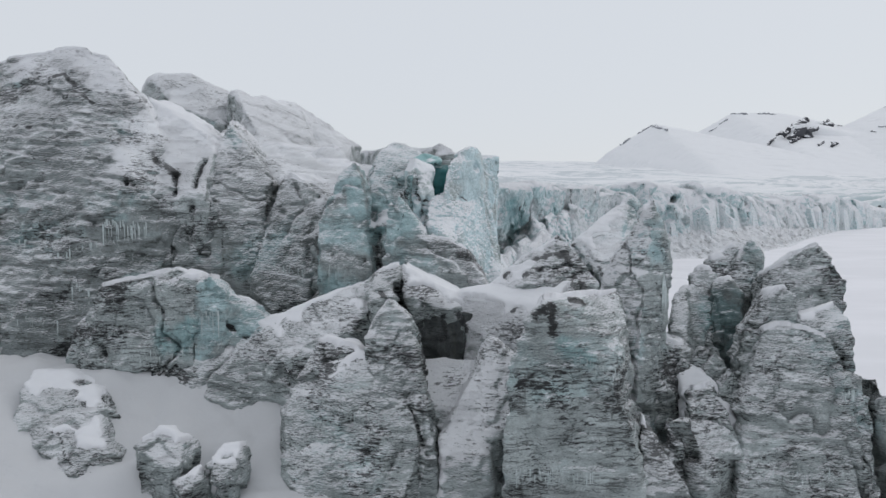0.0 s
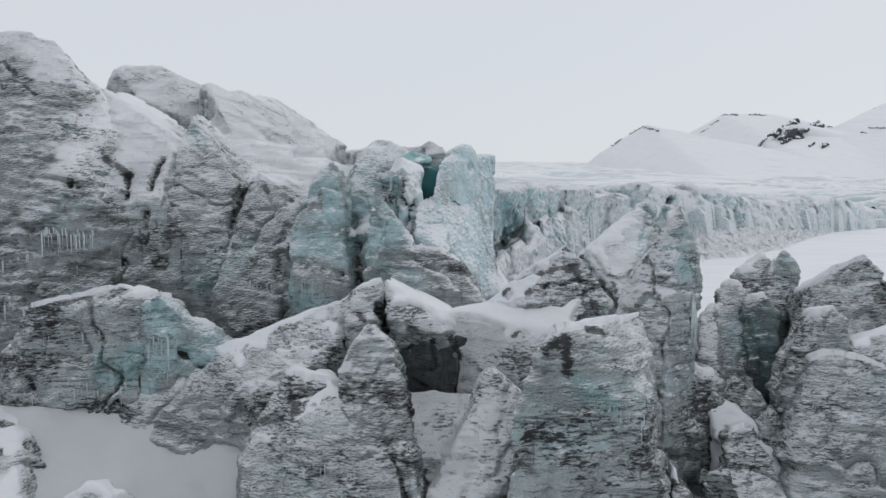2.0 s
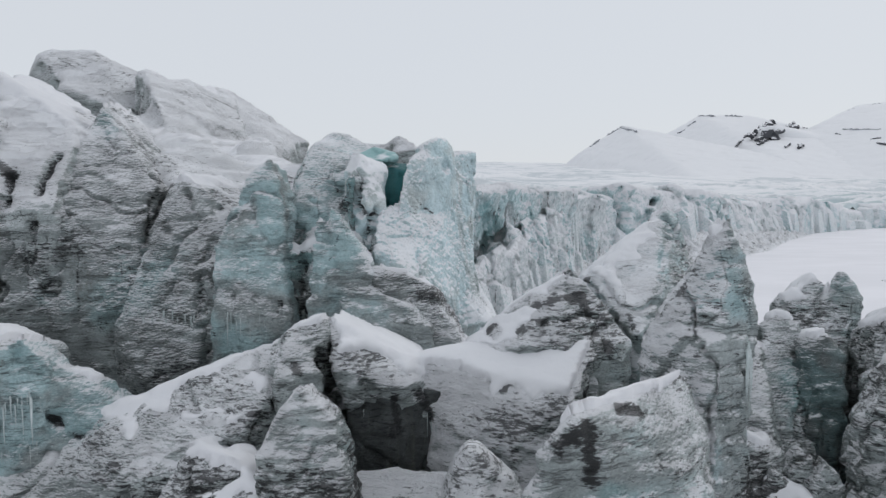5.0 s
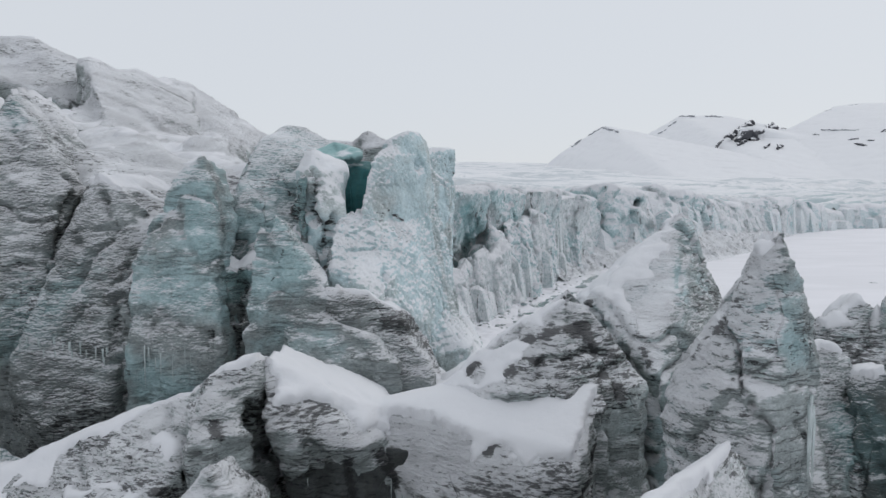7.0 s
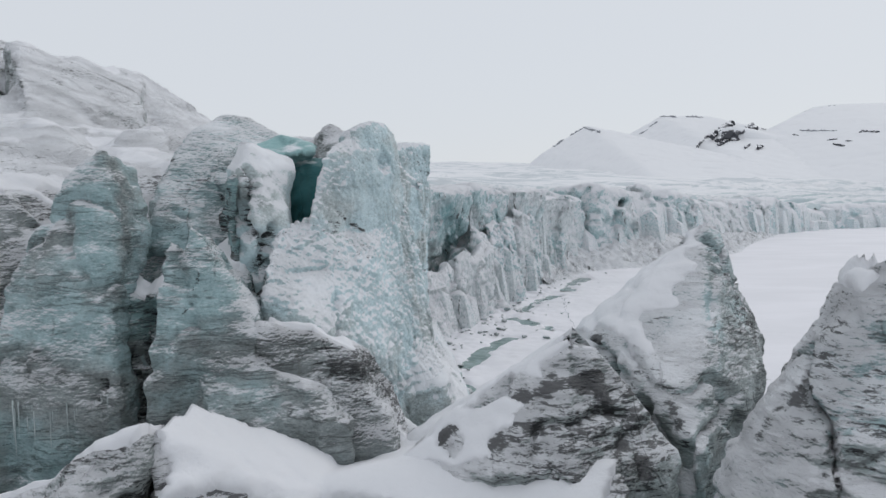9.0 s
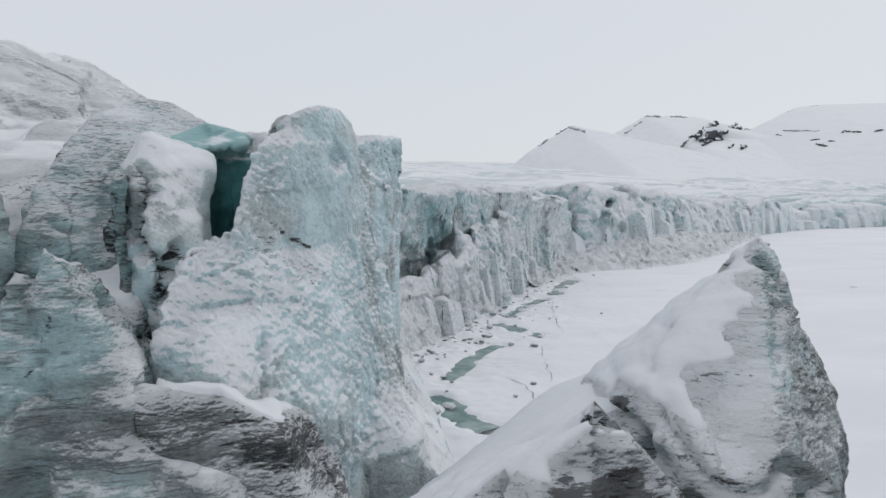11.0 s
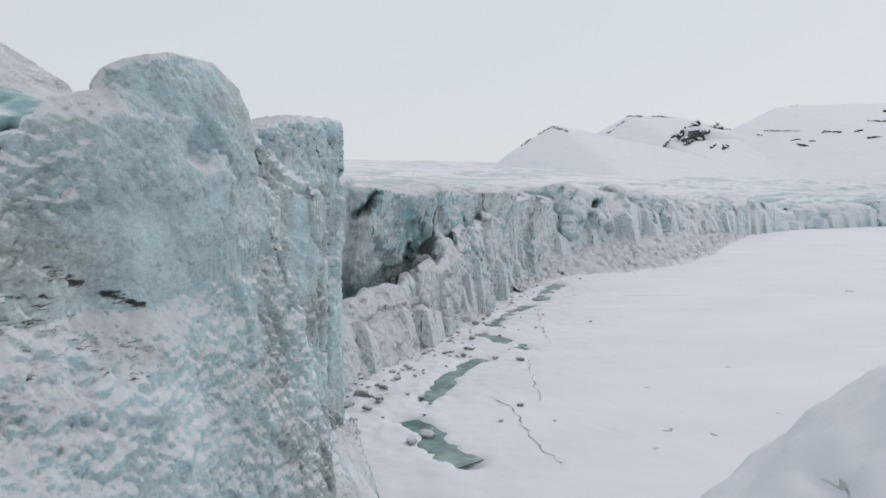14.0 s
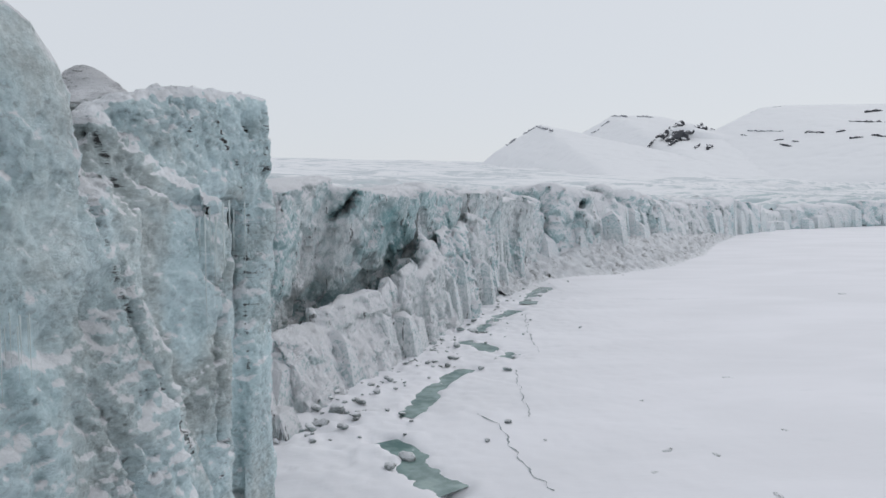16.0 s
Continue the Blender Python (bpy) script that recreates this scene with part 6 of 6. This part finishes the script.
M_WATER = water_material()
for line, wide in POOLS.values():
    _, row, t = along(line, 0.8)
    side = np.stack((-t[:, 1], t[:, 0]), -1) * wide * 1.9
    edge = np.concatenate((row[:, :2] + side, (row[:, :2] - side)[::-1]))
    low = np.c_[edge, np.full(len(edge), -0.32)]
    n = len(row)
    quads = [(i, i + 1, 2 * n - 2 - i, 2 * n - 1 - i) for i in range(n - 1)]
    tagged(new("melt_pool", grid_mesh("melt_pool", low, quads, M_WATER)), "shallow green melt pool in the sea ice", "pool", "melt pools")


# ---- cracks in the sea ice ----
def dark_material(name, colour):
    n = Nodes(name)
    a = n.noise((1.5, 1.5, 1.5), 5, 0.6)
    return n.finish(n.mix(n.ramp(a, 0.3, 0.7), colour, tuple(min(1, c * 2.2) for c in colour)), 0.6)


M_CRACK = dark_material("dark_grey_crack", (0.16, 0.18, 0.19))
for k, line in enumerate((
    [(29.2, 172.1), (31.5, 167.1), (31.3, 158.1), (31.2, 149.2), (32.7, 143)],
    [(59.7, 256.9), (54.1, 233.5), (50.7, 212.2)],
    [(42.4, 198.6), (39.4, 185), (37, 169.6)],
    [(94, 284), (112, 282), (131, 282.5)],
)):
    _, row, t = along(line, 0.5)
    wob = fbm(np.c_[row[:, :2] * 0.5, np.zeros(len(row))], 3, 200 + k)
    wide = np.clip(0.07 + 0.1 * waves(np.c_[row[:, :2] * 0.6, np.zeros(len(row))], 210 + k), 0.02, 0.3)
    side = np.stack((-t[:, 1], t[:, 0]), -1)
    mid = row[:, :2] + side * 0.4 * wob[:, None]
    pts = np.concatenate((mid + side * wide[:, None], (mid - side * wide[:, None])[::-1]))
    z = bay_height(pts[:, 0], pts[:, 1]) + 0.05
    n = len(row)
    quads = [(i, i + 1, 2 * n - 2 - i, 2 * n - 1 - i) for i in range(n - 1)]
    tagged(new("ice_crack", grid_mesh("ice_crack", np.c_[pts, z], quads, M_CRACK)), "thin dark crack in the snowy sea ice", "crack", "sea ice cracks")


# ---- loose ice lying along the foot of the front ----
def chunk_mesh(seed, material):
    rng = random.Random(seed)
    pts = []
    for k in range(14):
        a, z = rng.uniform(0, 6.28), rng.uniform(-0.35, 0.75)
        r = rng.uniform(0.6, 1.0) * (1 - 0.45 * max(0, z))
        pts.append(Vector((r * math.cos(a), r * math.sin(a) * 0.8, z)))
    v, q = fuse([pts], 0.25)
    v = relax(v, q, 1)
    v = carve(v, q, seed, lumps=0.1, chunk=0.12, chunks=(1.2, 1.2, 1.0), cracks=0.05, strata=0.04, flutes=0.03, scallop=0.03)
    return grid_mesh("ice_chunk", v, q, material)


M_RUBBLE = ice_material("rubble_ice", teal=0.4, dirt=0.6, snow=0.62, grey=0.4, streak=0.0, seams=0)
CHUNKS = [chunk_mesh(300 + k, M_RUBBLE) for k in range(5)]
rng = np.random.default_rng(77)
_, foot, tang = along(SHORE[1:10], 1.0)
big = [(14.9, 152.5, 1.6), (17.2, 156.2, 1.9), (9, 176, 2.2), (11.5, 172, 1.6), (6.5, 170, 1.9), (12.5, 180, 1.5), (9.5, 167, 1.3), (28.6, 160.7, 0.7), (36.3, 159.6, 0.5)]
for k in range(270):
    i = int(rng.beta(1.0, 1.6) * (len(foot) - 1))
    out = rng.exponential(4.5) + 0.3
    n = np.array((tang[i][1], -tang[i][0]))
    x, y = foot[i, :2] + n * out + rng.normal(0, 1.0, 2)
    big.append((x, y, float(np.clip(rng.lognormal(-0.55, 0.5), 0.25, 1.9))))
for k, (x, y, r) in enumerate(big):
    ob = new("ice_chunk", CHUNKS[k % 5])
    z = float(bay_height(np.array([x]), np.array([y]))[0])
    ob.matrix_world = pose(x, y, z + 0.12 * r, rng.uniform(-15, 15), rng.uniform(-15, 15), rng.uniform(0, 360)) @ Matrix.Diagonal((r, r, 0.75 * r, 1))
    tagged(ob, "snow-dusted chunk of fallen ice on the frozen bay", "ice chunk", "fallen ice")
for k, (x, y, r) in enumerate(((50.8, 153.7, 0.6), (51.6, 154.4, 0.4), (43.8, 152.5, 0.45), (46.1, 147, 0.5), (56.3, 151.6, 0.55), (78.5, 188.2, 0.6), (79.3, 187.4, 0.35), (71.1, 159.2, 0.6), (57.2, 176.2, 0.35), (56.5, 138.7, 0.6), (175, 285.6, 1.2))):
    ob = new("ice_lump", CHUNKS[(k + 2) % 5])
    ob.matrix_world = pose(x, y, -0.12, 0, 0, 70 * k) @ Matrix.Diagonal((r * 2.1, r * 1.4, 0.45 * r, 1))
    tagged(ob, "low grey lump frozen into the flat bay", "ice chunk", "frozen lumps")


# ---- rubble apron under the far front ----
u, row, t = along([(60, 296, 3), (84, 346, 6), (105, 362, 9), (144, 389, 9), (195, 447, 8), (240, 505, 5), (278, 549, 3), (310, 585, 1)], 0.8)
n_out = np.stack((t[:, 1], -t[:, 0]), -1)
s = np.linspace(-0.5, 1, 26)
pos = np.empty((len(u), len(s), 3))
wide = 2.2 * row[:, 2]
pos[..., :2] = row[:, None, :2] + n_out[:, None] * (wide[:, None] * s[None])[..., None]
pos[..., 2] = row[:, 2, None] * np.clip(1 - s, 0, 1.2)[None] ** 1.3
p = pos.reshape(-1, 3)
seam, pick, lean = cells(p * 0.33, 301)
seam2, pick2, lean2 = cells(p * 0.8, 303)
fade = np.clip(p[:, 2] / 1.5, 0.0, 1)
p[:, 2] += fade * (1.1 * pick + 1.6 * lean + 0.45 * pick2 + 0.6 * lean2) - 0.25
i = np.arange(len(p)).reshape(len(u), len(s))
q = np.stack((i[:-1, :-1], i[:-1, 1:], i[1:, 1:], i[1:, :-1]), -1).reshape(-1, 4)
tagged(new("ice_rubble", grid_mesh("ice_rubble", p, q, M_RUBBLE)), "slope of fallen ice rubble below the far front", "ice rubble", kind="stuff")


# ---- icicles ----
def icicle_mesh():
    bm = bmesh.new()
    rings = []
    for k, (z, r) in enumerate(((0.05, 0.055), (-0.1, 0.05), (-0.35, 0.036), (-0.6, 0.026), (-0.85, 0.013), (-1, 0.003))):
        w = 0.012 * math.sin(9 * z)
        rings.append([bm.verts.new((r * math.cos(a) + w, r * math.sin(a), z)) for a in np.linspace(0, 2 * math.pi, 7)[:-1]])
    for a, b in zip(rings, rings[1:]):
        for k in range(6):
            bm.faces.new((a[k], a[(k + 1) % 6], b[(k + 1) % 6], b[k]))
    me = bpy.data.meshes.new("icicle")
    bm.to_mesh(me)
    bm.free()
    return me


def icicle_material():
    n = Nodes("icicle_ice")
    a = n.noise((4, 4, 1.5), 4, 0.6)
    return n.finish(n.mix(n.ramp(a, 0.3, 0.7), (0.46, 0.53, 0.53), (0.68, 0.74, 0.74)), 0.25)


ICICLE = icicle_mesh()
ICICLE.materials.append(icicle_material())


def icicles(label, a, b, count, low, high, seed, fat=1.0):
    """Icicles hanging from the front of an ice body, along the line from a to b, given as (x, z)."""
    ob, v = BODY[label]
    rng = random.Random(seed)
    count = int(1.7 * count)
    for k in range(count):
        f = (k + rng.uniform(-0.8, 0.8)) / max(1, count - 1)
        x, z = a[0] + (b[0] - a[0]) * f, a[1] + (b[1] - a[1]) * f + rng.uniform(-0.3, 0.3)
        near = v[(np.abs(v[:, 0] - x) < 0.35) & (np.abs(v[:, 2] - z) < 0.35)]
        if not len(near):
            continue
        one = new("icicle", ICICLE)
        long_ = rng.uniform(low, high)
        long_ *= rng.choice((0.5, 0.75, 1.1))
        w = 0.62 * fat * rng.uniform(0.6, 1.4) * (0.6 + 0.4 * long_)
        one.matrix_world = pose(x, near[:, 1].min() + 0.06, z, 0, 0, rng.uniform(0, 360)) @ Matrix.Diagonal((w, w, long_, 1))
        one.parent = ob


icicles("tall grey banded ice cliff with icicles and snow on top", (-30.9, 28.5), (-27.4, 28.3), 18, 1, 4.2, 400, 1.1)
icicles("tall grey banded ice cliff with icicles and snow on top", (-34.6, 25.9), (-31.0, 26.9), 6, 1.2, 2.6, 401, 1.3)
icicles("tall grey banded ice cliff with icicles and snow on top", (-39.3, 26.9), (-37.8, 27.0), 3, 1.5, 3, 402, 1.3)
icicles("tall grey banded ice cliff with icicles and snow on top", (-32.9, 23.0), (-31.7, 22.7), 3, 1.5, 2.6, 403, 1.2)
icicles("tall grey banded ice cliff with icicles and snow on top", (-38.0, 20.6), (-33.6, 19.8), 8, 0.8, 1.8, 404, 1.2)
icicles("tilted grey ice slab with a blue-green broken side", (-26.0, 18.6), (-18.9, 19.4), 16, 0.5, 1.6, 405, 1)
icicles("tilted grey ice slab with a blue-green broken side", (-25.2, 22.0), (-19.6, 22.6), 6, 0.5, 1.2, 406, 0.8)
icicles("split teal ice block leaning on a slab", (-18.7, 21.9), (-17.2, 22.2), 7, 0.8, 2.2, 407, 1)
icicles("split teal ice block leaning on a slab", (-19.1, 19.1), (-17.0, 20.2), 5, 0.5, 1.2, 408, 0.8)
icicles("low grey ice face hung with icicles", (-6.8, 17.0), (-2.9, 16.4), 16, 0.5, 1.5, 409, 1)
icicles("low grey ice face hung with icicles", (-10.0, 16.1), (-7.0, 16.4), 8, 0.3, 0.9, 410, 0.9)
icicles("broad banded ice tower with a gritty snow cap", (4.0, 15.3), (9.1, 14.9), 22, 0.5, 1.5, 411, 1)
icicles("broad banded ice tower with a gritty snow cap", (8.0, 21.9), (10.4, 20.5), 8, 0.6, 1.6, 412, 0.7)
icicles("leaning grey ice buttress with a dark vertical slot", (-17.4, 24.7), (-12.5, 24.1), 10, 0.8, 2.2, 413, 1.1)
icicles("pointed pale teal ice fin on the cliff", (-10.1, 24.6), (-6.8, 24.9), 12, 0.6, 1.6, 414, 0.7)
icicles("snow-topped ice bridge over a dark hollow", (-1.6, 20.9), (2.0, 20.1), 12, 0.5, 1.4, 415, 0.9)
icicles("leaning ice spire with a pale teal tip", (15.9, 25.1), (16.3, 23.9), 5, 1, 3, 416, 1)
icicles("wide grey ice block with rippled sides", (26.9, 17.6), (27.9, 18.0), 6, 1, 2.6, 417, 1.1)
icicles("wide grey ice block with rippled sides", (20.2, 12.6), (26.2, 13.0), 14, 0.5, 1.3, 418, 1)
icicles("pitted pale ice column at the corner of the cliff", (5.5, 32.4), (6.2, 32.7), 7, 1, 2.4, 419, 0.45)
icicles("broad frosted ice face under a rounded dome", (3.4, 31.5), (4.2, 31.4), 12, 0.4, 1.3, 420, 0.4)
